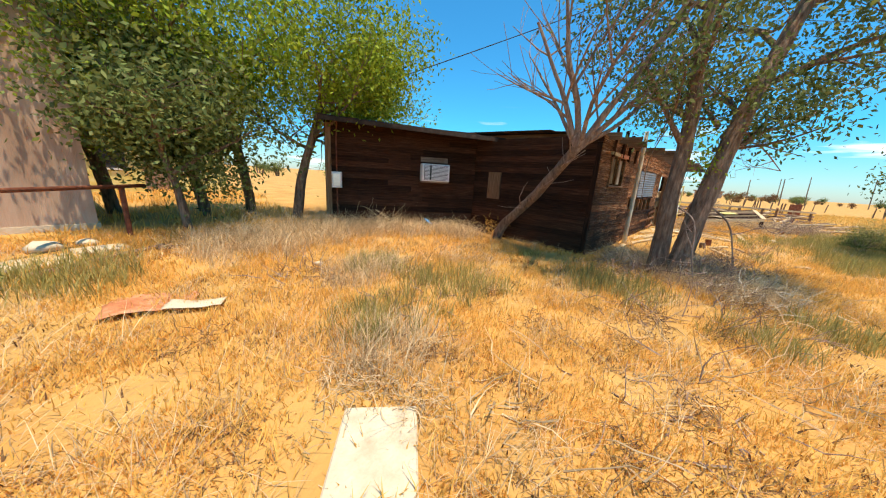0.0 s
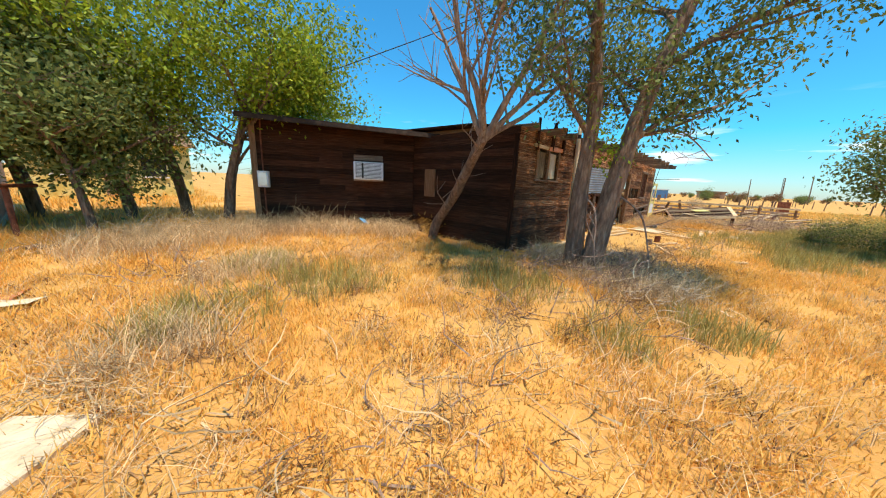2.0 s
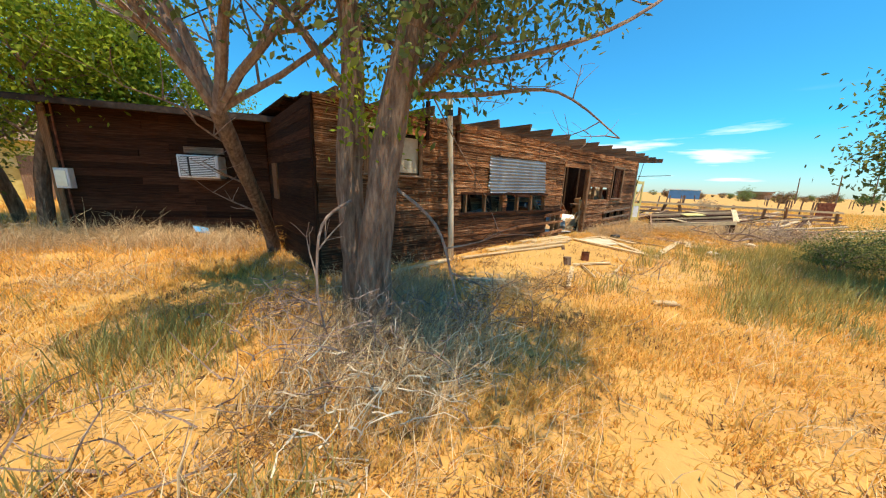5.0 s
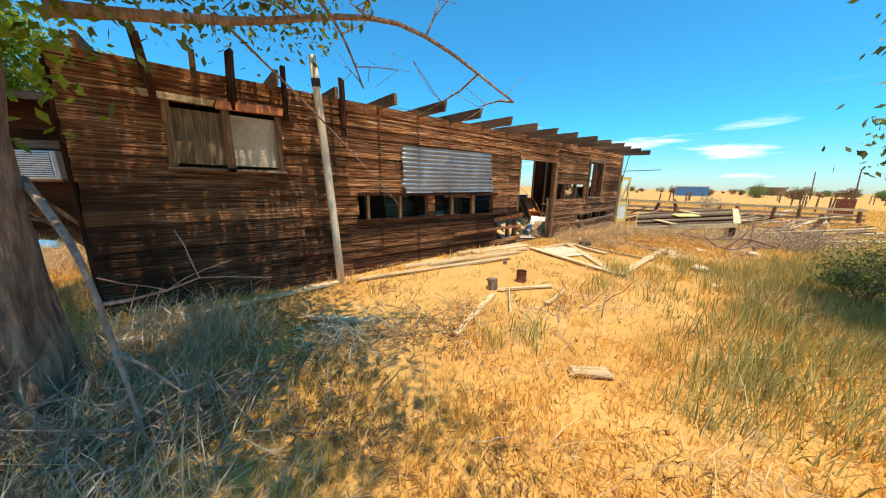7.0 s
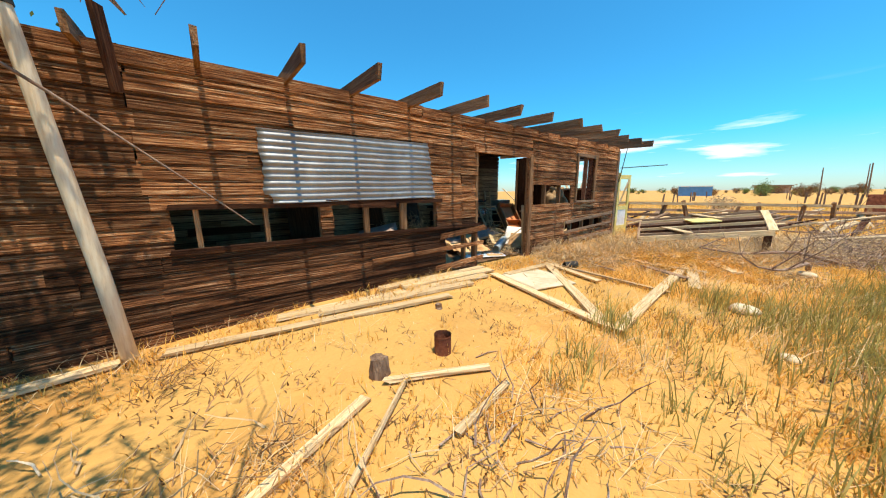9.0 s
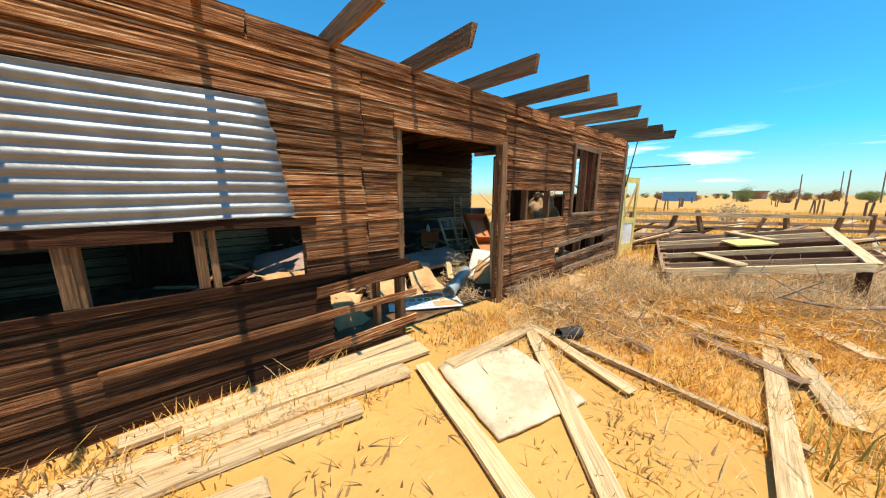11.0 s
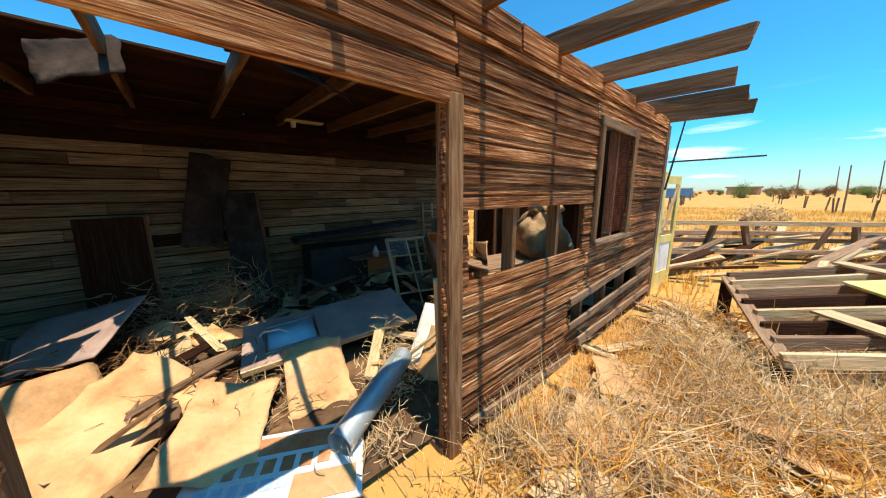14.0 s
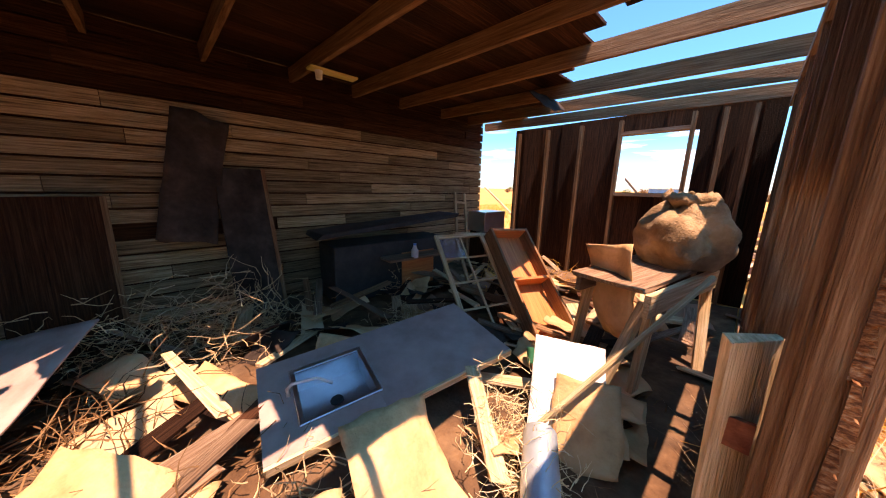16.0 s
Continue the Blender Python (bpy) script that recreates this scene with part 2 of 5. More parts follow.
def beam(p, q, w, h, bm=None, roll=0.0, rough=0.0, rng=random):
    """A board from p to q, w wide, h thick; rough wavers its edges and breaks its ends."""
    p, q = Vector(p), Vector(q)
    d = q - p
    m = Matrix.Translation(p) @ d.to_track_quat("X", "Z").to_matrix().to_4x4() @ pose(0, 0, 0, roll)
    bm = bm or bmesh.new()
    lay = bm.verts.layers.float_vector.get("grain") or bm.verts.layers.float_vector.new("grain")
    o = Vector((grain_rng.uniform(0, 50), grain_rng.uniform(0, 9), grain_rng.uniform(0, 9)))
    steps = 1 if not rough else max(2, min(6, int(d.length / 0.4)))
    rings = []
    for i in range(steps + 1):
        x = d.length * i / steps
        j = lambda: rng.uniform(-rough, rough)
        e = (rng.uniform(-1, 1) * rough * 3 if i in (0, steps) else 0)
        rings.append([bm.verts.new(m @ Vector((x + e * k, sy * w / 2 + j(), sz * h / 2 + j() * 0.4)))
                      for k, (sy, sz) in enumerate(((-1, -1), (1, -1), (1, 1), (-1, 1)))])
        for w0, (sy, sz) in zip(rings[-1], ((-1, -1), (1, -1), (1, 1), (-1, 1))):
            w0[lay] = Vector((x, sz * h / 2, sy * w / 2) if w > h else (x, sy * w / 2, sz * h / 2)) + o
    for a, b in zip(rings, rings[1:]):
        for k in range(4):
            bm.faces.new((a[k], a[(k + 1) % 4], b[(k + 1) % 4], b[k]))
    bm.faces.new(rings[0][::-1])
    bm.faces.new(rings[-1])
    bmesh.ops.recalc_face_normals(bm, faces=bm.faces)
    return bm


def tube(points, radii, sides=8, bm=None, wobble=0.0, rng=random, cap=True):
    bm = bm or bmesh.new()
    pts = [Vector(p) for p in points]
    rings, ref = [], Vector((0.3, 0.5, 0.8))
    for i, p in enumerate(pts):
        d = (pts[min(i + 1, len(pts) - 1)] - pts[max(i - 1, 0)]).normalized()
        a = d.cross(ref)
        a = a.normalized() if a.length > 0.05 else d.orthogonal().normalized()
        b = d.cross(a)
        rings.append([bm.verts.new(p + (a * math.cos(k * math.tau / sides) + b * math.sin(k * math.tau / sides)) * radii[i] *
                                   (1 + rng.uniform(-wobble, wobble))) for k in range(sides)])
    for r0, r1 in zip(rings, rings[1:]):
        for k in range(sides):
            bm.faces.new((r0[k], r0[(k + 1) % sides], r1[(k + 1) % sides], r1[k]))
    if cap and sides > 2:
        bm.faces.new(rings[0][::-1])
        bm.faces.new(rings[-1])
    return bm


def smooth(ob):
    for f in ob.data.polygons:
        f.use_smooth = True
    return ob


def ground_z(x, y):
    """Height of the ground: falls a little to the west, gently uneven."""
    s = min(1.0, max(0.0, (x + 6.0) / 9.0))
    z = -0.16 + 0.14 * s * s * (3 - 2 * s)
    z += 0.2 * min(1.0, max(0.0, (y - 2.2) / 2.3)) * min(1.0, max(0.0, (-2.5 - x) / 1.5))
    near = 1.0 if abs(x) < 30 and abs(y) < 30 else 0.3
    z += near * (0.045 * noise.noise(Vector((x * 0.35, y * 0.35, 0))) + 0.018 * noise.noise(Vector((x * 1.6, y * 1.6, 3))))
    return z


# ---- ground ----
def axis_steps():
    s = [i * 0.2 for i in range(-90, 91)]
    far = [19, 20.5, 23, 27, 33, 42, 60, 90, 150, 280, 500, 900, 1600]
    return [-v for v in reversed(far)] + s + far


gx, gy = axis_steps(), axis_steps()
gv = [(x, y, ground_z(x, y)) for y in gy for x in gx]
nx = len(gx)
gf = [(j * nx + i, j * nx + i + 1, (j + 1) * nx + i + 1, (j + 1) * nx + i) for j in range(len(gy) - 1) for i in range(nx - 1)]
ground = tagged(smooth(raw("ground", gv, gf, SOIL)), "orange sandy dirt ground with sparse dry weeds", "ground", kind="structure")


# ---- shed: front wall ----
X0, X1, DEPTH, TOP = -3.75, 9.06, 4.3, 2.6
rng = random.Random(5)
ROWH = 0.148
OPEN = [  # x0, x1, z0, z1
    (3.30, 4.76, -0.3, 2.04),     # doorway
    (6.76, 7.62, 1.16, 2.20),     # far window
    (4.96, 6.50, 1.09, 1.42),     # torn strip right of the doorway
    (-0.84, 0.55, 0.86, 1.21),    # torn strips under the sheet
    (0.70, 2.36, 0.84, 1.22),
    (-2.97, -2.49, 1.59, 2.19),   # pair of small windows
    (-2.43, -1.93, 1.59, 2.19),
    (2.55, 3.30, 0.12, 0.62),     # broken bottom beside the doorway
    (6.30, 8.30, 0.42, 0.58),
]
wall_front = empty("wall_front", (0, 0, 0), "weathered brown wooden shed wall of horizontal lap boards", "wall", kind="structure")


def free_spans(x0, x1, z0, z1, holes):
    spans = [(x0, x1)]
    for a, b, c, d in holes:
        if d > z0 + 0.03 and c < z1 - 0.03:
            spans = [s for u, v in spans for s in ((u, min(v, a)), (max(u, b), v)) if s[1] - s[0] > 0.06]
    return spans


def lap_board(x0, x1, z, h, tilt, bm=None):
    """One grooved lap board on the face of a wall along x: two beads with a groove between."""
    bm = bm or bmesh.new()
    prof = [(0.0, 0.0), (-0.030, 0.0), (-0.026, h * 0.42), (-0.016, h * 0.46), (-0.016, h * 0.52), (-0.024, h * 0.56), (-0.012, h * 0.97), (0.0, h)]
    lay = bm.verts.layers.float_vector.get("grain") or bm.verts.layers.float_vector.new("grain")
    o = Vector((rng.uniform(0, 50), rng.uniform(0, 9), rng.uniform(0, 9)))
    steps = max(1, int((x1 - x0) / 0.5))
    rings = []
    for i in range(steps + 1):
        x = x0 + (x1 - x0) * i / steps
        dz, dy = tilt * (x - x0) + rng.uniform(-0.004, 0.004), rng.uniform(-0.005, 0.004)
        e = rng.uniform(-0.012, 0.012) if i in (0, steps) else 0
        rings.append([bm.verts.new((x + e, y + dy, z + q + dz)) for y, q in prof])
        for w0, (y, q) in zip(rings[-1], prof):
            w0[lay] = Vector((x, y, q)) + o
    for a, b in zip(rings, rings[1:]):
        for k in range(len(prof) - 1):
            bm.faces.new((a[k], a[k + 1], b[k + 1], b[k]))
    bm.faces.new(rings[0][::-1])
    bm.faces.new(rings[-1])
    bmesh.ops.recalc_face_normals(bm, faces=bm.faces)
    return bm


def clad(parent, x0, x1, zlo, zhi, holes, mat, old, joints=(), skip=0.0):
    """Rows of lap boards round the holes; the low ones on the west part are of older, darker timber."""
    z, row = zlo, 0
    while z < zhi - 0.03:
        h = min(ROWH, zhi - z)
        for a, b in free_spans(x0, x1, z, z + h, holes):
            cuts = [a] + sorted(c + rng.uniform(-0.02, 0.02) for c in joints if a + 0.2 < c < b - 0.2)
            u = a
            extra = [u + rng.uniform(1.6, 3.6) for _ in (0,)] if b - a > 4 else []
            for c in sorted(cuts[1:] + [e for e in extra if e < b - 0.5]) + [b]:
                if rng.random() > skip:
                    part("plank", lap_board(u + 0.003, c - 0.003, z + rng.uniform(-0.006, 0.004), h + 0.012, rng.uniform(-0.004, 0.004)), old if z < 0.85 and c < 3.4 else mat, parent)
                u = c
        z += ROWH
        row += 1


clad(wall_front, X0, X1, -0.12, TOP - 0.13, OPEN, SIDING, OLDSIDING, joints=(-0.98, 2.9, 4.86, 6.6))
# frieze board under the rafters
for a, b in ((X0, -1.0), (-0.99, 2.1), (2.12, 5.4), (5.42, X1)):
    part("frieze_board", beam((a, -0.012, TOP - 0.07), (b, -0.012, TOP - 0.07 + rng.uniform(-0.01, 0.01)), 0.045, 0.14, rough=0.004, rng=rng), SIDING, wall_front)
# studs and plates
sx = X0 + 0.05
while sx < X1:
    for lo, hi in ((-0.12, TOP - 0.14),):
        if not 3.3 < sx < 4.76:
            part("stud", block((0.045, 0.09, hi - lo), (sx, 0.048, (lo + hi) / 2)), TIMBER_X, wall_front)
    sx += 0.61
part("top_plate", block((X1 - X0, 0.1, 0.09), ((X0 + X1) / 2, 0.055, TOP - 0.1)), TIMBER, wall_front)
part("sill_plate", block((3.3 - X0, 0.1, 0.09), ((X0 + 3.3) / 2, 0.055, -0.08)), TIMBER, wall_front)
part("sill_plate", block((X1 - 4.76, 0.1, 0.09), ((X1 + 4.76) / 2, 0.055, -0.04)), TIMBER, wall_front)
# door frame
part("door_post", block((0.105, 0.125, 2.2), (4.83, 0.0, 1.0), bevel=0.012), TIMBER_X, wall_front, "square weathered door post")
part("door_post", block((0.07, 0.12, 2.14), (3.27, 0.03, 0.98), bevel=0.01), TIMBER_X, wall_front)
part("door_header", block((1.66, 0.05, 0.13), (4.04, -0.03, 2.105), bevel=0.008), SIDING, wall_front)


# ---- rafters ----
def rafter(x, tip, droop=0.0):
    e = empty("rafter", (x, 0, TOP), "weathered grey-brown roof rafter with a sawn tail", "rafter", "roof rafters", "structure")
    part("rafter_beam", beam((0, -tip, 0.0 - droop), (0, DEPTH + 0.15, 0.14), 0.045, 0.15, rough=0.006, rng=rng), TIMBER_X, e)
    return e


for x, tip in ((-0.46, 0.62), (0.30, 0.78), (1.03, 0.82), (1.87, 0.8), (2.68, 0.82), (3.44, 0.78), (4.22, 0.84), (5.05, 0.95), (5.86, 0.95),
               (6.66, 0.92), (7.55, 0.80), (8.27, 0.86), (9.02, 0.85), (-1.2, 0.3), (-1.95, 0.45), (-2.7, 0.5), (-3.5, 0.3)):
    rafter(x, tip)

# ---- roof deck ----
roof = empty("roof", (0, 0, 0), "sagging board roof deck with torn felt, partly missing", "roof", kind="structure")
y = 0.75
while y < DEPTH + 0.1:
    x_end = 5.9 + min(3.0, max(0.0, (y - 0.8) * 1.4)) + rng.uniform(-0.25, 0.25)
    x_start = X0 - 0.1 if y > 2.3 else (X0 + rng.uniform(-0.1, 0.1))
    spans = [(x_start, x_end)]
    if y < 2.3:
        spans = [(x_start, 1.9 + rng.uniform(-0.5, 0.4)), (4.0 + rng.uniform(-0.3, 0.3), x_end)]
    for a, b in spans:
        if b - a > 0.3:
            zt = TOP + 0.09 + 0.14 * y / DEPTH
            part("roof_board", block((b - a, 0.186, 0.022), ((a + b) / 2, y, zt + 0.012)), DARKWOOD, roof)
    y += 0.19
felt = []
for a, b, c, d in ((X0 - 0.1, 1.5, 1.2, 4.4), (4.3, 6.3, 1.6, 4.4), (1.5, 4.3, 2.5, 4.4), (6.6, 8.2, 2.6, 4.4)):
    felt.append(block((b - a, d - c, 0.012), ((a + b) / 2, (c + d) / 2, 0.0), m=pose(0, 0, TOP + 0.127, math.degrees(math.atan(0.14 / DEPTH)))))
for f in felt:
    part("roofing_felt", f, TARPAPER, roof)

# ---- floor inside ----
fv, ff = [], []
FX, FY = 64, 28
for j in range(FY + 1):
    for i in range(FX + 1):
        x, y = X0 + 0.1 + (X1 - X0 - 0.2) * i / FX, 0.12 + (DEPTH - 0.2) * j / FY
        fv.append((x, y, max(ground_z(x, y) + 0.012, 0.0 + 0.05 * noise.noise(Vector((x * 1.3, y * 1.3, 2))) + 0.03 * noise.noise(Vector((x * 5, y * 5, 6))))))
for j in range(FY):
    for i in range(FX):
        k = j * (FX + 1) + i
        ff.append((k, k + 1, k + FX + 2, k + FX + 1))
tagged(smooth(raw("floor", fv, ff, DIRT)), "uneven dirt floor littered with rubble inside the shed", "floor", kind="structure")

# ---- back wall, end walls ----
wall_back = empty("wall_back", (0, 0, 0), "bare pale wooden board back wall inside the shed", "wall", kind="structure")
z = -0.12
while z < TOP + 0.2:
    u = X0
    while u < 8.65:
        w = min(rng.uniform(0.9, 3.4), 8.72 - u)
        if rng.random() > 0.03:
            # rows above 2.1: shade under the roof put into a darker colour
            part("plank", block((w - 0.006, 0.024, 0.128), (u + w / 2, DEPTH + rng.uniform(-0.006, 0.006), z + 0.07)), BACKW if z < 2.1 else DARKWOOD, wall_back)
        u += w
    z += 0.148
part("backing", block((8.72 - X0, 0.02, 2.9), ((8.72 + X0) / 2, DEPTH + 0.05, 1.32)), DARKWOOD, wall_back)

wall_end = empty("wall_end", (0, 0, 0), "dark board end wall with a bare window opening", "wall", kind="structure")
yy = 0.1
while yy < 3.7:
    w = 0.19
    for lo, hi in (((-0.1, 1.45), (2.3, TOP)) if 0.95 < yy + w / 2 < 1.75 else ((-0.1, TOP),)):
        part("plank", block((0.022, w, hi - lo), (X1 + 0.02 + rng.uniform(-0.003, 0.003), yy + w / 2, (lo + hi) / 2)), DARKWOOD, wall_end)
    yy += w
for yy in (0.35, 0.62, 0.93, 1.80, 2.4, 3.0, 3.6):
    part("stud", block((0.09, 0.045, TOP - 0.05), (X1 - 0.04, yy, TOP / 2 - 0.05)), TIMBER_X, wall_end)
for zz in (1.42, 2.33):
    part("window_rail", block((0.09, 0.82, 0.05), (X1 - 0.04, 1.365, zz)), TIMBER, wall_end)
part("corner_post", block((0.1, 0.1, TOP), (X1 - 0.03, 0.0, TOP / 2 - 0.1)), TIMBER, wall_end)

# west end wall of the shed; this side's shade is put into its colour
wall_west = empty("wall_west", (X0, 0, 0), "dark shaded board end wall of the shed", "wall", kind="structure")
WEST_Y = 3.5
z = -0.2
while z < TOP - 0.05:
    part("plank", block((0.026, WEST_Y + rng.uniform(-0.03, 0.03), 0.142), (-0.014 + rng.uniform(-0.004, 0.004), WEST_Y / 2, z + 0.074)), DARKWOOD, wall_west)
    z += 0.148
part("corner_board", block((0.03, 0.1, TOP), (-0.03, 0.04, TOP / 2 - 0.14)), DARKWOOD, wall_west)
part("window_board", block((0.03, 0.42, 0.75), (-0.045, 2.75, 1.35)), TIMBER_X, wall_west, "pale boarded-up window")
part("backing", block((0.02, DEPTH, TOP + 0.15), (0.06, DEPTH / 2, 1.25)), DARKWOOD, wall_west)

# ---- the long building with the window cooler ----
A, B = Vector((-7.45, 5.65, 0)), Vector((-3.78, 3.52, 0))
along = (B - A).normalized()
ang = math.degrees(math.atan2(along.y, along.x))
LEN = (B - A).length
wall_house = empty("wall_house", (A.x, A.y, 0), "very dark brown board wall of the older building", "wall", kind="structure", turn=ang)
z = 0.0
while z < 2.72:
    u = 0.0
    while u < LEN:
        w = min(rng.uniform(1.5, 3.0), LEN - u)
        if not (u < 2.45 < u + w and 1.8 < z < 1.86):
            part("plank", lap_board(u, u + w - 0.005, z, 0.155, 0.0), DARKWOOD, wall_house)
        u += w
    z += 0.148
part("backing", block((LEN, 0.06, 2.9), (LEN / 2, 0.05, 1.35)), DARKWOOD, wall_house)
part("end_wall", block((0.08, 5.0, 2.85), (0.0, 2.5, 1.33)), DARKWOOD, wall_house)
part("corner_board", block((0.14, 0.03, 2.7), (0.05, -0.045, 1.35)), TIMBER_X, wall_house)
house_roof = empty("house_roof", (A.x, A.y, 2.70), "thin dark tar-paper roof edge with overhang", "roof", kind="structure", turn=ang)
part("roof_slab", beam((-0.1, 2.2, 0.08), (LEN + 3.6, 2.2, -0.12), 5.6, 0.05), TARPAPER, house_roof)
part("eave_board", beam((-0.1, -0.62, 0.03), (LEN + 3.6, -0.62, -0.17), 0.03, 0.10, rough=0.008, rng=rng), TARPAPER, house_roof)


# ---- trees ----
def leaves(name, centres, count, spread, size, mat, parent, seed, droop=0.5):
    """Many small bent leaves in clumps round the given centres, one mesh."""
    g = np.random.default_rng(seed)
    c = np.array([tuple(p) for p in centres])
    at = c[g.integers(0, len(c), count)] + g.normal(0, 1, (count, 3)) * np.array(spread)
    at[:, 2] = np.maximum(at[:, 2], 0.25)
    d = g.normal(0, 1, (count, 3))
    d[:, 2] -= droop
    d /= np.linalg.norm(d, axis=1)[:, None]
    s = np.cross(d, g.normal(0, 1, (count, 3)))
    s /= np.linalg.norm(s, axis=1)[:, None]
    ln = (size * g.uniform(0.6, 1.4, count))[:, None]
    w = ln * 0.24
    v = np.stack([at, at + d * ln * 0.45 + s * w, at + d * ln, at + d * ln * 0.45 - s * w], 1).reshape(-1, 3)
    k = np.arange(count)[:, None] * 4
    tri = np.concatenate([k + [0, 1, 2], k + [0, 2, 3]], 1).reshape(-1, 3)
    return tagged(tri_mesh(name, v, tri, mat, parent), kind="stuff")


def tri_mesh(name, v, tri, mat, parent=None):
    me = bpy.data.meshes.new(name)
    me.vertices.add(len(v))
    me.vertices.foreach_set("co", np.ascontiguousarray(v, dtype=np.float32).ravel())
    me.loops.add(tri.size)
    me.loops.foreach_set("vertex_index", np.ascontiguousarray(tri, dtype=np.int32).ravel())
    me.polygons.add(len(tri))
    me.polygons.foreach_set("loop_start", np.arange(0, tri.size, 3, dtype=np.int32))
    me.update(calc_edges=True)
    me.materials.append(mat)
    ob = new(name, me)
    if parent:
        ob.parent = parent
    return ob


def grow(bm, p, d, r, length, depth, rng, tips, lift=0.15, spread=0.7, bend=0.25, min_r=0.006):
    """A limb and its branches; tips collects where the twigs end."""
    n = max(3, int(length / 0.28))
    pts, rad, q, dd = [p.copy()], [r], p.copy(), d.normalized()
    for i in range(n):
        dd = (dd + Vector((rng.gauss(0, bend), rng.gauss(0, bend), rng.gauss(0, bend) + lift * 0.4)) * 0.35).normalized()
        q = q + dd * (length / n)
        pts.append(q.copy())
        rad.append(max(min_r, r * (1 - 0.62 * (i + 1) / n)))
    tube(pts, rad, 8 if r > 0.06 else (6 if r > 0.025 else 4), bm, 0.08 if r > 0.05 else 0.0, rng)
    if depth == 0:
        tips.extend([pts[-1], pts[len(pts) // 2]])
        return
    for k in range(rng.randint(3, 5)):
        i = rng.randint(max(1, n // 3), n)
        side = Vector((rng.uniform(-1, 1), rng.uniform(-1, 1), rng.uniform(-0.3, 0.8))).normalized()
        nd = (dd * (1 - spread) + side * spread).normalized()
        grow(bm, pts[i], nd, max(min_r, rad[i] * rng.uniform(0.5, 0.7)), length * rng.uniform(0.45, 0.75), depth - 1, rng, tips, lift, spread, bend, min_r)


def limb(bm, pts, r0, r1, rng, sides=10):
    """A hand-placed trunk or limb through the given points, smoothed."""
    v = [Vector(p) for p in pts]
    fine = []
    for i in range(len(v) - 1):
        a, b, c, d = v[max(i - 1, 0)], v[i], v[i + 1], v[min(i + 2, len(v) - 1)]
        for k in range(5):
            t = k / 5
            fine.append(0.5 * ((2 * b) + (c - a) * t + (2 * a - 5 * b + 4 * c - d) * t * t + (3 * b - a - 3 * c + d) * t ** 3))
    fine.append(v[-1])
    n = len(fine)
    tube(fine, [r0 + (r1 - r0) * (i / (n - 1)) ** 0.8 for i in range(n)], sides, bm, 0.09, rng)
    return fine


def bark_ob(name, bm, mat, parent):
    ob = smooth(part(name, bm, mat, parent))
    return ob


# double-trunked tree before the corner of the shed
rng = random.Random(21)
TX, TY = -3.75, -1.6
tree = empty("tree", (0, 0, 0), "tall sparse olive-leaved tree with twin rough trunks", "tree")
tips = []
bm = bmesh.new()
t1 = limb(bm, [(TX - 0.04, TY + 0.16, -0.3), (TX - 0.04, TY + 0.15, 0.3), (TX - 0.08, TY + 0.17, 1.5), (TX - 0.02, TY + 0.15, 2.8), (TX - 0.2, TY + 0.25, 4.2), (TX - 0.1, TY + 0.1, 5.6)], 0.20, 0.07, rng)
part("trunk", bm, BARK, tree)
bm = bmesh.new()
t2 = limb(bm, [(TX + 0.0, TY - 0.2, -0.3), (TX + 0.0, TY - 0.2, 0.3), (TX + 0.06, TY - 0.32, 1.4), (TX + 0.25, TY - 0.5, 2.7), (TX + 0.6, TY - 0.8, 4.2), (TX + 0.9, TY - 1.1, 5.6)], 0.23, 0.08, rng)
part("trunk", bm, BARK, tree)
bm = bmesh.new()
for src, dirs in ((t1, ((-0.6, 0.5, 0.7), (0.4, 0.8, 0.6), (-0.8, -0.3, 0.9), (0.2, 0.5, 0.8), (-0.3, 0.9, 0.5))),
                  (t2, ((0.8, -0.5, 0.5), (0.9, 0.2, 0.5), (0.2, -0.9, 0.6), (0.6, 0.5, 0.8), (0.9, -0.7, 0.7), (-0.2, 0.8, 0.8)))):
    for k, d in enumerate(dirs):
        s = src[min(len(src) - 1, 13 + 2 * k)]
        grow(bm, s, Vector(d), 0.055, rng.uniform(1.3, 2.1), 2, rng, tips)
for d in ((-0.1, -0.95, 0.35), (-0.55, -0.8, 0.3)):
    grow(bm, t2[-2], Vector(d), 0.05, rng.uniform(1.7, 2.3), 2, rng, tips)
tagged(part("branchwork", bm, BARK, tree), kind="stuff")
bm = bmesh.new()
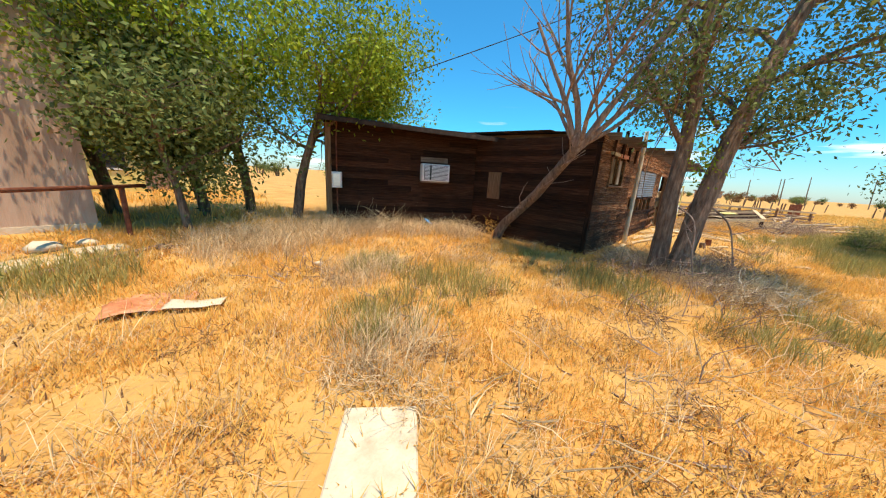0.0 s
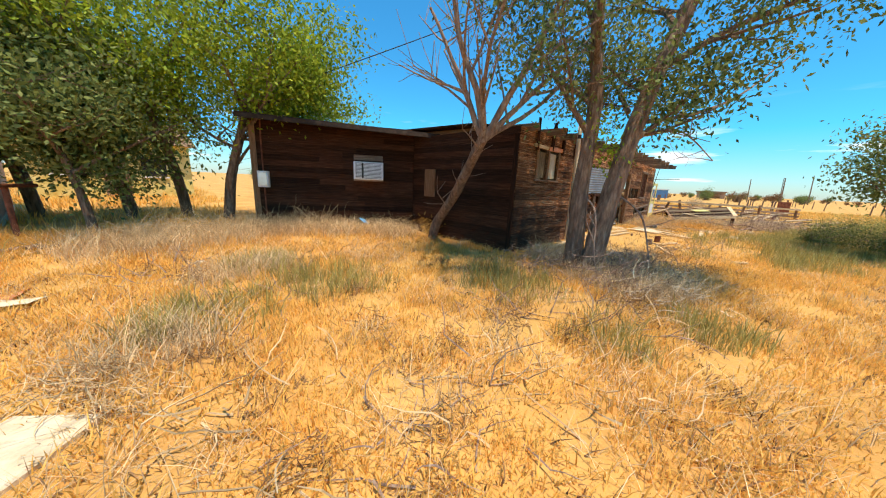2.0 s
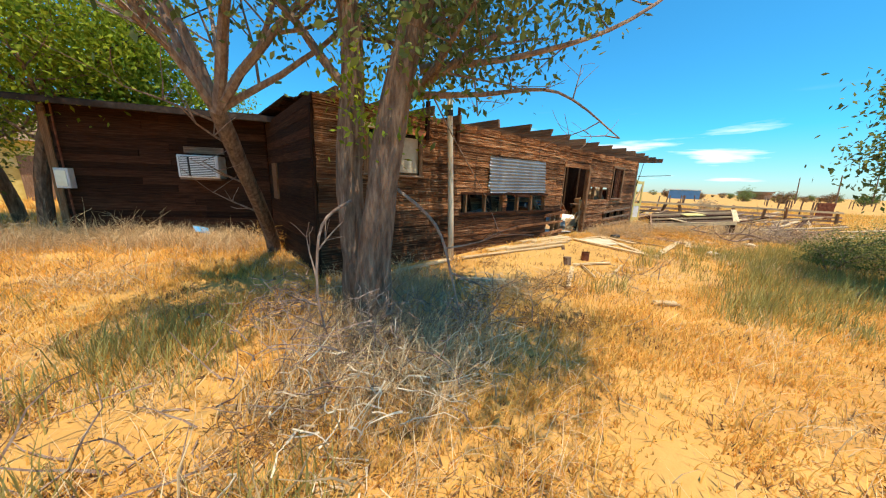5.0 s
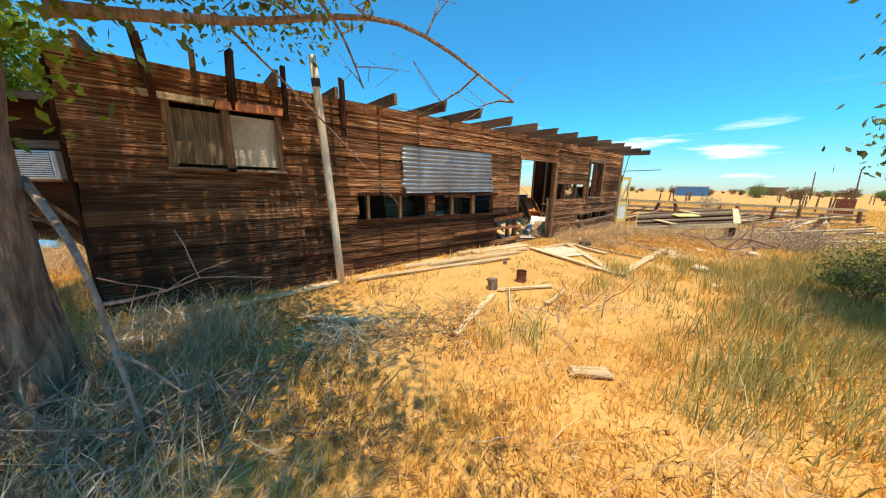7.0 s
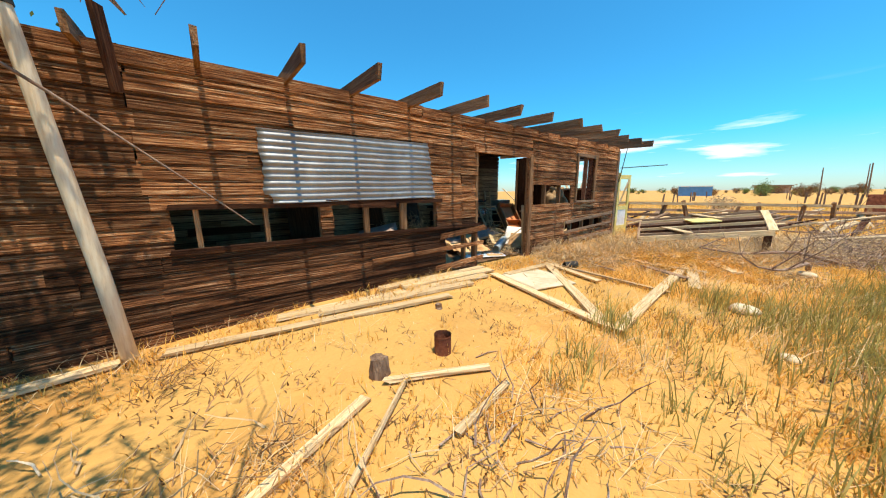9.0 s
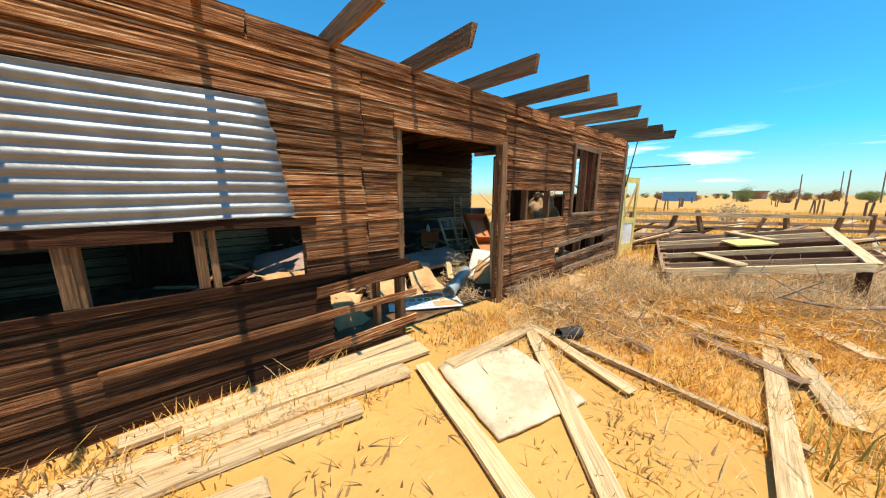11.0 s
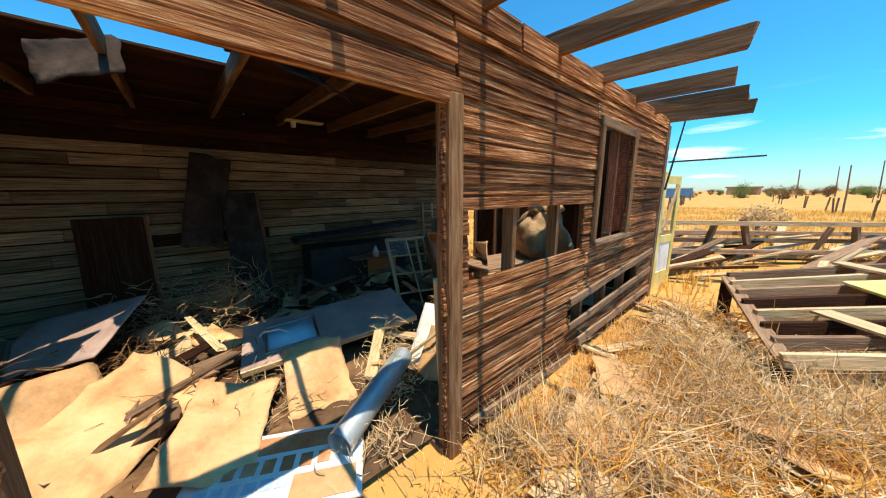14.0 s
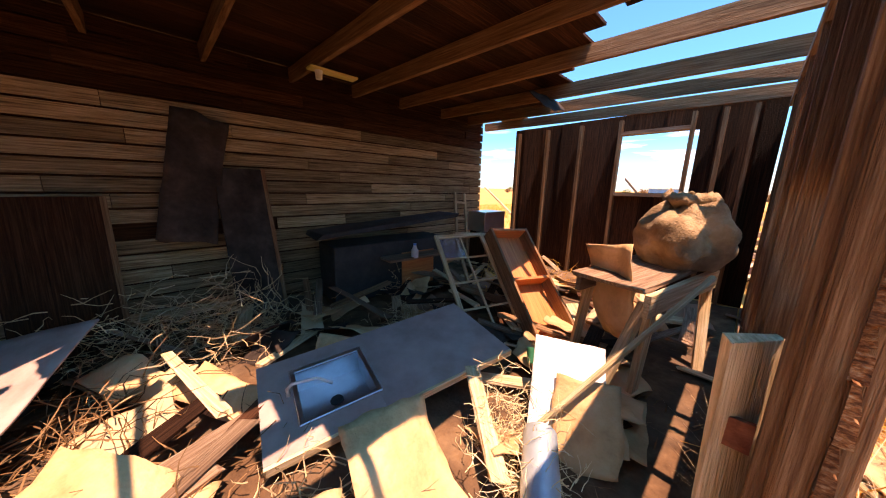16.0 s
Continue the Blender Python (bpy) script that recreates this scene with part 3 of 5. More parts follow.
for pts, r in (([(TX + 0.5, TY - 0.3, 2.55), (TX + 1.4, TY - 0.9, 2.75), (TX + 2.4, TY - 1.5, 3.2), (TX + 3.4, TY - 2.1, 4.1)], 0.05),
               ([(TX + 0.45, TY - 0.25, 2.3), (TX + 1.3, TY - 0.4, 2.45), (TX + 2.3, TY - 0.8, 2.6), (TX + 3.1, TY - 1.3, 2.1)], 0.045),
               ([(TX + 0.6, TY - 0.2, 2.75), (TX + 1.5, TY + 0.4, 3.5), (TX + 2.4, TY + 0.9, 3.3), (TX + 2.9, TY + 1.2, 2.7)], 0.05),
               ([(TX + 0.2, TY - 0.2, 1.4), (TX + 0.45, TY - 0.7, 1.0), (TX + 0.55, TY - 0.9, 0.4), (TX + 0.6, TY - 1.0, -0.05)], 0.022),
               ([(TX - 0.15, TY, 1.2), (TX - 0.55, TY - 0.3, 1.0), (TX - 0.65, TY - 0.4, 0.4), (TX - 0.6, TY - 0.5, -0.05)], 0.018)):
    f = limb(bm, pts, r, 0.008, rng, 6)
    for k in range(7, len(f), 2):
        grow(bm, f[k], Vector((rng.uniform(-1, 1), rng.uniform(-1, 1), rng.uniform(-0.4, 0.8))), 0.011, rng.uniform(0.3, 0.7), 1, rng, [], min_r=0.003)
tagged(part("deadwood", bm, DEADBARK, tree, "bare dead limbs"), kind="stuff")
high = [p for p in tips if p.z > 2.3]
leaves("crown", high, 30000, (0.26, 0.26, 0.24), 0.085, LEAF2, tree, 3)
leaves("regrowth", [Vector((TX + 0.05, TY - 0.25, 1.9)), Vector((TX + 0.35, TY - 0.35, 2.2)), Vector((TX - 0.15, TY - 0.1, 2.3))], 500, (0.13, 0.13, 0.2), 0.07, LEAF, tree, 4)

# leaning dead tree at the west wall
rng = random.Random(8)
dead = empty("dead_tree", (0, 0, 0), "leaning bare dead tree with forked brown limbs", "tree")
bm = bmesh.new()
f = limb(bm, [(-4.0, 2.35, -0.25), (-4.08, 2.1, 0.3), (-4.4, 1.2, 1.1), (-4.75, 0.35, 1.95), (-4.85, 0.1, 2.25)], 0.14, 0.09, rng)
part("trunk", bm, BARK, dead)
bm = bmesh.new()
for d, ln, r in (((-0.25, 0.1, 1), 2.6, 0.07), ((-0.5, 0.5, 1), 2.4, 0.06), ((0.15, -0.5, 1), 2.8, 0.07), ((0.5, -0.6, 0.9), 2.6, 0.06), ((0.8, -0.3, 0.55), 2.4, 0.05),
                 ((-0.6, -0.4, 0.8), 2.2, 0.05), ((0.1, 0.7, 0.9), 2.3, 0.045)):
    grow(bm, f[-1] - Vector((0, 0, 0.08)), Vector(d), r, ln, 2, rng, [], lift=0.3, spread=0.5, bend=0.18, min_r=0.005)
for k in (8, 11, 14, 16):
    grow(bm, f[k], Vector((-0.7, rng.uniform(-0.8, 0.4), 0.3)), 0.02, 0.9, 1, rng, [], min_r=0.004)
tagged(part("branchwork", bm, DEADBARK, dead), kind="stuff")


# leafy trees to the west
def green_tree(at, lean, height, radius, count, seed, mat, low=2.2, r0=0.16, spread=0.34, size=0.1, label="leafy green tree with several leaning trunks"):
    rng = random.Random(seed)
    e = empty("tree", (at[0], at[1], 0), label, "tree", "leafy trees")
    bm, tips = bmesh.new(), []
    f = limb(bm, [(0, 0, -0.3), (lean[0] * 0.2, lean[1] * 0.2, height * 0.2), (lean[0] * 0.55, lean[1] * 0.55, height * 0.42), (lean[0], lean[1], height * 0.7)], r0, r0 * 0.45, rng)
    part("trunk", bm, BARK, e)
    bm = bmesh.new()
    for k in range(11):
        s = f[rng.randint(6, len(f) - 1)]
        a = rng.uniform(0, math.tau)
        grow(bm, s, Vector((math.cos(a), math.sin(a), rng.uniform(0.1, 0.9))), 0.05, radius * rng.uniform(0.5, 0.95), 2, rng, tips, lift=0.1)
    tagged(part("branchwork", bm, BARK, e), kind="stuff")
    c = [p for p in tips if p.z > low]
    leaves("crown", c, count, (spread, spread, spread * 0.9), size, mat, e, seed)
    return e


green_tree((-8.0, 6.6), (0.9, -0.8), 6.2, 3.1, 30000, 31, LEAF, 2.9)
green_tree((-8.7, 8.2), (-0.8, -0.8), 6.0, 2.7, 20000, 32, LEAF, 2.6)
green_tree((-9.8, 8.0), (-1.2, -0.6), 5.6, 2.6, 20000, 33, LEAF, 2.0)
green_tree((-10.4, 6.0), (-0.5, 0.3), 4.2, 2.0, 26000, 34, LEAF2, 0.5, 0.09, label="dense dark leafy tree hanging low over a fence")
green_tree((-11.6, 9.3), (-0.8, -1.0), 6.6, 3.0, 19000, 35, LEAF, 2.2)
green_tree((3.2, -6.45), (-0.1, 0.15), 4.2, 1.15, 9000, 36, LEAF2, 0.7, 0.07, 0.2, 0.085, label="small broadleaf tree with low twigs")

# ---- grass and weeds ----
def bare(x, y):
    """How bare the ground is there, 0 to 1."""
    if -3.8 < x < 9.1 and -0.12 < y < 4.4:
        return 1.0
    if y > 3.53 - 0.58 * (x + 3.75) - 0.1 and -7.5 < x < 1 and y < 12:
        return 1.0
    if (x + 10.22) ** 2 + (y + 1.15) ** 2 < 0.12:
        return 0.93
    b = 0.0
    b = max(b, 1.05 - abs((y + 1.5) / 1.5) ** 2 - max(0.0, (-1.4 - x) / 1.4, (x - 3.4) / 1.2) ** 2)
    b = max(b, 0.9 - ((x - 1.6) / 3.2) ** 2 - ((y + 3.5) / 0.9) ** 2)
    b = max(b, 0.75 - ((x + 4.0) / 1.6) ** 2 - ((y + 2.0) / 1.2) ** 2)
    return max(0.0, min(0.97, b))


def blades(name, count, region, height, width, mat, label, seed, keep, lean=0.5, tuft=9, tuft_r=0.07, curl=0.4):
    """Thin bent blades in tufts; keep(x, y) is the chance that a tuft grows."""
    g = np.random.default_rng(seed)
    r = random.Random(seed)
    roots = []
    want = count // tuft
    tries = 0
    while len(roots) < want and tries < want * 12:
        tries += 1
        x, y = r.uniform(region[0], region[1]), r.uniform(region[2], region[3])
        if r.random() < keep(x, y):
            roots.append((x, y, ground_z(x, y) - 0.01, r.uniform(0.55, 1.25)))
    c = np.repeat(np.array(roots), tuft, 0)
    n = len(c)
    off = g.normal(0, tuft_r, (n, 2))
    base = c[:, :3].copy()
    base[:, :2] += off
    h = c[:, 3] * g.uniform(height[0], height[1], n)
    a = g.uniform(0, math.tau, n)
    out = np.stack([np.cos(a), np.sin(a), np.zeros(n)], 1) * (g.uniform(0.05, lean, n) * h)[:, None]
    up = np.zeros((n, 3))
    up[:, 2] = h
    sd = np.stack([-np.sin(a + 0.6), np.cos(a + 0.6), np.zeros(n)], 1) * (g.uniform(0.6, 1.3, n) * width)[:, None]
    mid = base + up * 0.55 + out * curl
    tip = base + up + out * 1.2
    v = np.stack([base - sd, base + sd, mid - sd * 0.8, mid + sd * 0.8, tip], 1).reshape(-1, 3)
    k = np.arange(n)[:, None] * 5
    tri = np.concatenate([k + [0, 1, 3], k + [0, 3, 2], k + [2, 3, 4]], 1).reshape(-1, 3)
    return tagged(tri_mesh(name, v, tri, mat), label, "grass", kind="stuff")


def patchy(x, y, s=0.5, o=0.0):
    return noise.noise(Vector((x * s, y * s, 7.0 + o))) * 0.5 + 0.5


def golden(x, y):
    return max(0.0, (1 - bare(x, y))) * min(1.0, max(0.07, (patchy(x, y, 1.2) - 0.27) * 2.8))


GREEN = [(-9.2, 0.2, 0.8), (-7.6, 0.6, 0.9), (-8.2, 2.0, 0.7), (-5.6, -1.2, 0.9), (-6.2, -2.8, 0.5), (2.6, -3.4, 0.8), (3.8, -4.4, 1.3), (3.2, -6.0, 1.6), (5.5, -5.2, 1.4),
         (7.5, -6.5, 2.0), (10.5, -8.0, 2.2), (1.4, -3.6, 0.5), (-11.8, 3.4, 0.9), (-13.2, 2.2, 0.8), (4.2, -3.2, 0.5), (-5.2, -3.6, 0.5), (0.3, -4.6, 0.9), (1.7, -4.7, 1.1), (1.6, -2.9, 0.4), (2.6, -2.6, 0.4), (-0.6, -3.0, 0.35)]


def greenery(x, y):
    v = 0.0
    for a, b, r in GREEN:
        d = ((x - a) ** 2 + (y - b) ** 2) / (r * r)
        v = max(v, 1.1 - d)
    return max(0.0, min(1.0, v)) * (1 - bare(x, y)) * (0.4 + 0.6 * patchy(x, y, 1.4, 3))


def greyish(x, y):
    v = 0.0
    for a, b, r in ((-6.0, 4.2, 1.1), (-7.2, 4.7, 1.2), (-4.8, 3.3, 0.9), (-8.4, 4.4, 1.1), (-9.6, 4.2, 1.2), (-9.6, -0.3, 0.5), (-3.9, -2.4, 1.2), (-3.2, -1.2, 0.9), (6.8, -1.3, 0.8), (7.6, -2.2, 0.9),
                    (8.8, -3.6, 1.0), (10.4, -4.2, 1.5), (5.4, -0.6, 0.6), (-8.6, 1.8, 0.7)):
        v = max(v, 1.1 - ((x - a) ** 2 + (y - b) ** 2) / (r * r))
    return max(0.0, min(1.0, v))


blades("dry_grass", 330000, (-15, 8, -8.5, 6.5), (0.03, 0.14), 0.0045, STRAW, "dense golden dry grass covering the yard", 41, golden, 1.1, 11, 0.075)
blades("dead_stalks", 45000, (-14, 9, -7.5, 6), (0.05, 0.22), 0.0028, GREYWEED, "pale dead stalks scattered through the grass", 47, lambda x, y: (1 - bare(x, y)) * (0.15 + 0.85 * (patchy(x, y, 1.1, 9) > 0.52)), 2.4, 14, 0.10)
blades("dead_leaves", 42000, (-14, 9, -7.5, 6), (0.02, 0.09), 0.006, BROWNWEED, "small brown dead leaves in the grass", 48, lambda x, y: (1 - 0.6 * bare(x, y)) * (0.06 + 0.94 * (patchy(x, y, 1.7, 15) > 0.56)), 2.0, 12, 0.09)
blades("ground_litter", 30000, (-13, 9, -6, 3.4), (0.006, 0.02), 0.004, GREYWEED, "fine straw litter on bare soil", 46, lambda x, y: 0.0 if 1.0 <= bare(x, y) else 0.9, 6.0, 3, 0.12)
blades("dry_grass", 60000, (9, 40, -22, 16), (0.1, 0.32), 0.012, STRAW, "golden dry grass of the open field", 42, lambda x, y: min(1, max(0.1, (patchy(x, y, 0.3) - 0.2) * 2)), 0.8, 7, 0.2)
blades("dry_grass", 40000, (-30, -7, 5, 40), (0.1, 0.32), 0.012, STRAW, "golden dry grass behind the buildings", 43, lambda x, y: golden(x, y), 0.8, 7, 0.2)
blades("green_weeds", 60000, (-15, 14, -11, 6), (0.10, 0.34), 0.0045, SAGE, "patches of dull green desert weeds", 44, greenery, 0.6, 12, 0.06)
blades("grey_weeds", 38000, (-11, 12, -6, 6), (0.08, 0.42), 0.0035, GREYWEED, "tangled grey dead weeds", 45, greyish, 1.6, 12, 0.09)


def twigs(name, at, size, count, mat, label, seed, r=0.004, parent=None, category="brush", lift=0.0):
    """A tangle of bent dry stems."""
    rng = random.Random(seed)
    bm = bmesh.new()
    for k in range(count):
        p = Vector((rng.gauss(0, size[0] * 0.4), rng.gauss(0, size[1] * 0.4), rng.uniform(0, size[2]) * rng.random()))
        d = Vector((rng.gauss(0, 1), rng.gauss(0, 1), rng.gauss(0.1, 0.45))).normalized()
        ln = rng.uniform(0.35, 1.1) * max(size[:2]) * 0.55
        pts, rad = [], []
        for i in range(5):
            pts.append(Vector(at) + Vector((p.x, p.y, max(0.005, p.z))))
            rad.append(r * (1.3 - 0.22 * i) * rng.uniform(0.8, 1.3))
            d = (d + Vector((rng.gauss(0, 0.35), rng.gauss(0, 0.35), rng.gauss(0, 0.3)))).normalized()
            p = p + d * ln / 4
        tube(pts, rad, 3, bm, cap=False)
    ob = link(name, bm, mat, parent)
    return tagged(ob, label, category, kind="stuff") if not parent else ob


for k, (x, y, sx, sy, sz, n, mat) in enumerate((
        (-9.95, -0.55, 0.5, 0.5, 0.16, 230, GREYWEED), (-9.75, -1.0, 0.4, 0.4, 0.12, 120, GREYWEED), (-6.6, 4.3, 1.3, 0.8, 0.4, 320, GREYWEED), (-8.0, 4.8, 1.2, 0.9, 0.45, 300, GREYWEED),
        (-4.7, 3.2, 0.7, 0.7, 0.5, 240, GREYWEED), (-3.95, 2.5, 0.45, 0.45, 0.7, 220, STRAW), (-9.3, 4.9, 1.2, 0.9, 0.4, 240, GREYWEED),
        (-4.2, -2.3, 0.9, 0.7, 0.6, 220, DEADBARK), (-3.2, -2.3, 0.9, 0.7, 0.35, 240, DEADBARK), (-1.7, -2.2, 0.8, 0.5, 0.15, 200, GREYWEED), (-4.5, -1.0, 0.7, 0.7, 0.5, 170, DEADBARK),
        (6.3, -1.2, 0.9, 0.7, 0.22, 200, GREYWEED), (7.3, -2.1, 1.0, 0.9, 0.25, 220, GREYWEED), (5.6, -1.6, 0.8, 0.6, 0.15, 160, GREYWEED), (8.6, -4.3, 1.3, 0.9, 0.45, 260, DEADBARK),
        (7.3, -0.6, 0.8, 0.35, 0.35, 280, GREYWEED), (9.9, -4.6, 1.5, 1.0, 0.5, 260, DEADBARK), (5.05, -0.25, 0.35, 0.25, 0.25, 120, GREYWEED), (-3.4, -0.6, 0.7, 0.4, 0.2, 150, GREYWEED),
        (6.8, -3.3, 1.0, 0.8, 0.25, 260, GREYWEED), (-6.6, 1.4, 0.7, 0.5, 0.12, 90, GREYWEED), (-10.0, 4.0, 0.9, 0.6, 0.25, 150, GREYWEED), (1.0, -3.0, 0.9, 0.5, 0.05, 60, GREYWEED))):
    twigs("brushwood", (x, y, ground_z(x, y)), (sx, sy, sz), n, mat, "tangle of dry bleached stems and twigs", 60 + k, 0.005 if mat == DEADBARK else 0.0032)
for k, (x, y) in enumerate(((5.4, -0.7), (6.0, -1.0), (6.8, -0.8), (5.2, -1.6), (6.2, -1.7), (7.1, -1.2), (5.8, -2.2), (4.7, -0.9), (6.6, -2.6), (7.9, -0.7), (8.3, -1.2), (7.4, -2.5))):
    twigs("dead_weed", (x, y, ground_z(x, y)), (0.8, 0.6, 0.26), 230, GREYWEED if k % 2 else STRAW, "dense tangle of pale dead weeds by the wall", 210 + k, 0.0034)
for k, (x, y) in enumerate(((6.6, -1.8), (7.7, -1.3), (5.9, -2.5), (8.2, -2.4), (7.0, -2.9), (5.3, -1.2))):
    twigs("straw_tangle", (x, y, ground_z(x, y)), (0.8, 0.7, 0.2), 150, STRAW, "tangled golden straw and stems", 110 + k, 0.003)
for k, (x, y, s, z) in enumerate(((-4.5, -2.9, 0.7, 0.35), (-3.6, -3.0, 0.6, 0.2), (-3.3, -0.9, 0.5, 0.25), (-1.9, -1.9, 0.6, 0.1), (6.9, -1.5, 0.6, 0.15), (5.9, -0.9, 0.5, 0.12), (8.0, -1.9, 0.7, 0.2))):
    twigs("bleached_twigs", (x, y, ground_z(x, y)), (s, s, z), 70, POLEW, "bleached whitish dead twigs on the ground", 95 + k, 0.0055)


def shrub(x, y, s, seed, mat):
    """A low desert shrub with its own stems."""
    e = empty("desert_shrub", (x, y, ground_z(x, y)), "low dull green desert shrub", "shrub", "desert shrubs")
    r = random.Random(seed)
    bm, tips = bmesh.new(), []
    for k in range(9):
        a = r.uniform(0, math.tau)
        grow(bm, Vector((0, 0, -0.02)), Vector((math.cos(a), math.sin(a), r.uniform(0.4, 1.4))), 0.012, s * r.uniform(0.5, 0.9), 1, r, tips, min_r=0.003)
    tagged(part("stems", bm, DEADBARK, e), kind="stuff")
    leaves("foliage", tips, int(6000 * s), (0.15 * s, 0.15 * s, 0.11 * s), 0.034, mat, e, seed, 0.0)


for k, (x, y, s) in enumerate(((3.9, -5.2, 0.8), (4.8, -5.9, 1.0), (5.8, -6.6, 1.1), (3.2, -6.3, 0.9), (6.9, -5.9, 0.9), (8.4, -7.4, 1.2), (-12.6, 2.6, 0.5))):
    shrub(x, y, s, 320 + k, SAGE if k % 3 else LEAF2)

# fallen sticks and brown tufts scattered along the trodden line
for k, (x, y, n) in enumerate(((-9.2, -1.6, 26), (-8.3, -2.3, 30), (-7.4, -2.5, 34), (-6.5, -1.6, 40), (-6.9, -3.4, 26), (-5.6, -2.6, 44), (-4.9, -3.5, 30), (-3.8, -2.5, 60), (-3.0, -3.2, 40),
                               (-8.8, 0.6, 40), (-7.6, 1.4, 44), (-9.4, 2.4, 40), (-6.2, 1.6, 44), (-2.2, -2.4, 34), (-1.0, -2.3, 24), (0.6, -3.0, 24), (9.0, -3.4, 90), (9.8, -3.0, 90))):
    twigs("fallen_stick", (x, y, ground_z(x, y)), (1.0, 0.9, 0.08), n, DEADBARK if k % 2 else GREYWEED, "dead sticks and twigs strewn over dry grass", 500 + k, 0.006)
for k in range(34):
    r = random.Random(700 + k)
    x = r.uniform(-11, 0.5)
    y = r.uniform(-3.6, 3.6) if x < -7.6 else r.uniform(-3.3, -0.9)
    twigs("brown_tuft", (x, y, ground_z(x, y)), (0.34, 0.3, 0.2), 70, BROWNWEED, "small dark dry weed tuft", 540 + k, 0.003)


# ---- things on and round the shed ----
rng = random.Random(77)

# corrugated sheet over the old window
sheet = empty("corrugated_sheet", (0, -0.045, 1.25), "torn galvanised corrugated metal sheet nailed over a window", "metal sheet")
v, f = [], []
NX, NZ = 24, 92
for j in range(NZ + 1):
    for i in range(NX + 1):
        z = 0.80 * j / NZ
        left = -0.03 + 0.05 * noise.noise(Vector((z * 9, 1.3, 0))) + (0.04 if z < 0.1 else 0)
        right = 2.30 - 0.12 * (z / 0.8) + 0.03 * noise.noise(Vector((z * 8, 5.1, 0)))
        x = left + (right - left) * i / NX
        v.append((x, -0.008 * math.cos(z / 0.074 * math.tau) - 0.012 * (1 + noise.noise(Vector((x * 2, z * 3, 0)))), z + 0.015 * noise.noise(Vector((x * 1.3, 9, 0))) + 0.012 * x))
for j in range(NZ):
    for i in range(NX):
        a = j * (NX + 1) + i
        f.append((a, a + 1, a + NX + 2, a + NX + 1))
corr = smooth(raw("sheet", v, f, GALV, sheet))
corr.modifiers.new("thickness", "SOLIDIFY").thickness = 0.0015

# boards nailed under the sheet and battens
for x0, x1, z, w in ((-0.86, 0.66, 1.24, 0.05), (0.6, 2.45, 1.25, 0.06), (-0.9, 3.35, 0.80, 0.05), (0.9, 1.6, 1.22, 0.1)):
    part("batten", beam((x0, -0.045, z), (x1, -0.045, z - 0.02), 0.022, w, rough=0.004, rng=rng), DARKWOOD, wall_front)
for x in (1.15, 1.72):
    part("stud", block((0.06, 0.06, 0.4), (x, 0.0, 1.02)), TIMBER_X, wall_front)
for p, q, w in (((2.4, -0.05, 0.63), (3.5, -0.06, 0.72), 0.09), ((1.2, -0.05, 0.40), (3.4, -0.06, 0.44), 0.06), ((2.3, -0.05, 0.1), (3.38, -0.07, 0.16), 0.08)):
    part("loose_plank", beam(p, q, 0.03, w, rough=0.006, rng=rng), SIDING, wall_front)
for p, q, w in (((6.3, -0.05, 0.60), (8.9, -0.05, 0.74), 0.07), ((6.3, -0.06, 0.36), (8.9, -0.05, 0.46), 0.06), ((6.5, -0.06, 0.14), (8.9, -0.05, 0.16), 0.08), ((5.0, -0.045, 0.1), (6.4, -0.045, 0.02), 0.06)):
    part("loose_plank", beam(p, q, 0.025, w, rough=0.006, rng=rng), TIMBER, wall_front)


# pair of small windows, boarded from inside
def small_window(n, x0, x1, z0, z1, pane, label):
    w = empty(n, (x0, 0, z0), label, "window", kind="structure")
    W, H = x1 - x0, z1 - z0
    part("pane_board", block((W, 0.012, H), (W / 2, 0.03, H / 2)), pane, w)
    for a, b, wd in (((-0.02, -0.045, -0.05), (-0.02, -0.045, H + 0.04), 0.07), ((W + 0.02, -0.045, -0.05), (W + 0.03, -0.045, H + 0.04), 0.07)):
        part("casing", beam(a, b, wd, 0.024, rough=0.004, rng=rng, roll=90), TIMBER_X, w)
    part("window_sill", block((W + 0.16, 0.07, 0.035), (W / 2, -0.045, -0.06), bevel=0.005), TIMBER, w)
    return w


small_window("window_1", -2.97, -2.49, 1.59, 2.19, BACKW, "small window closed with bare grey boards")
small_window("window_2", -2.43, -1.93, 1.59, 2.19, CONCRETE, "small window closed with a pale panel")
part("lintel_log", beam((-2.55, -0.05, 2.27), (-1.85, -0.05, 2.29), 0.07, 0.09, rough=0.006, rng=rng), ORANGEW, wall_front, "orange-stained lintel log")
part("lintel_log", beam((-3.15, -0.05, 2.29), (-2.57, -0.05, 2.28), 0.06, 0.07, rough=0.006, rng=rng), PALE, wall_front)
for x, h in ((-3.06, 2.75), (-2.38, 2.78), (-1.8, 2.72), (-1.02, 2.75)):
    part("stub_post", beam((x, -0.06, h - 0.55), (x + rng.uniform(-0.08, 0.08), -0.09, h + 0.12), 0.05, 0.07, rough=0.006, rng=rng), DARKWOOD, wall_front)

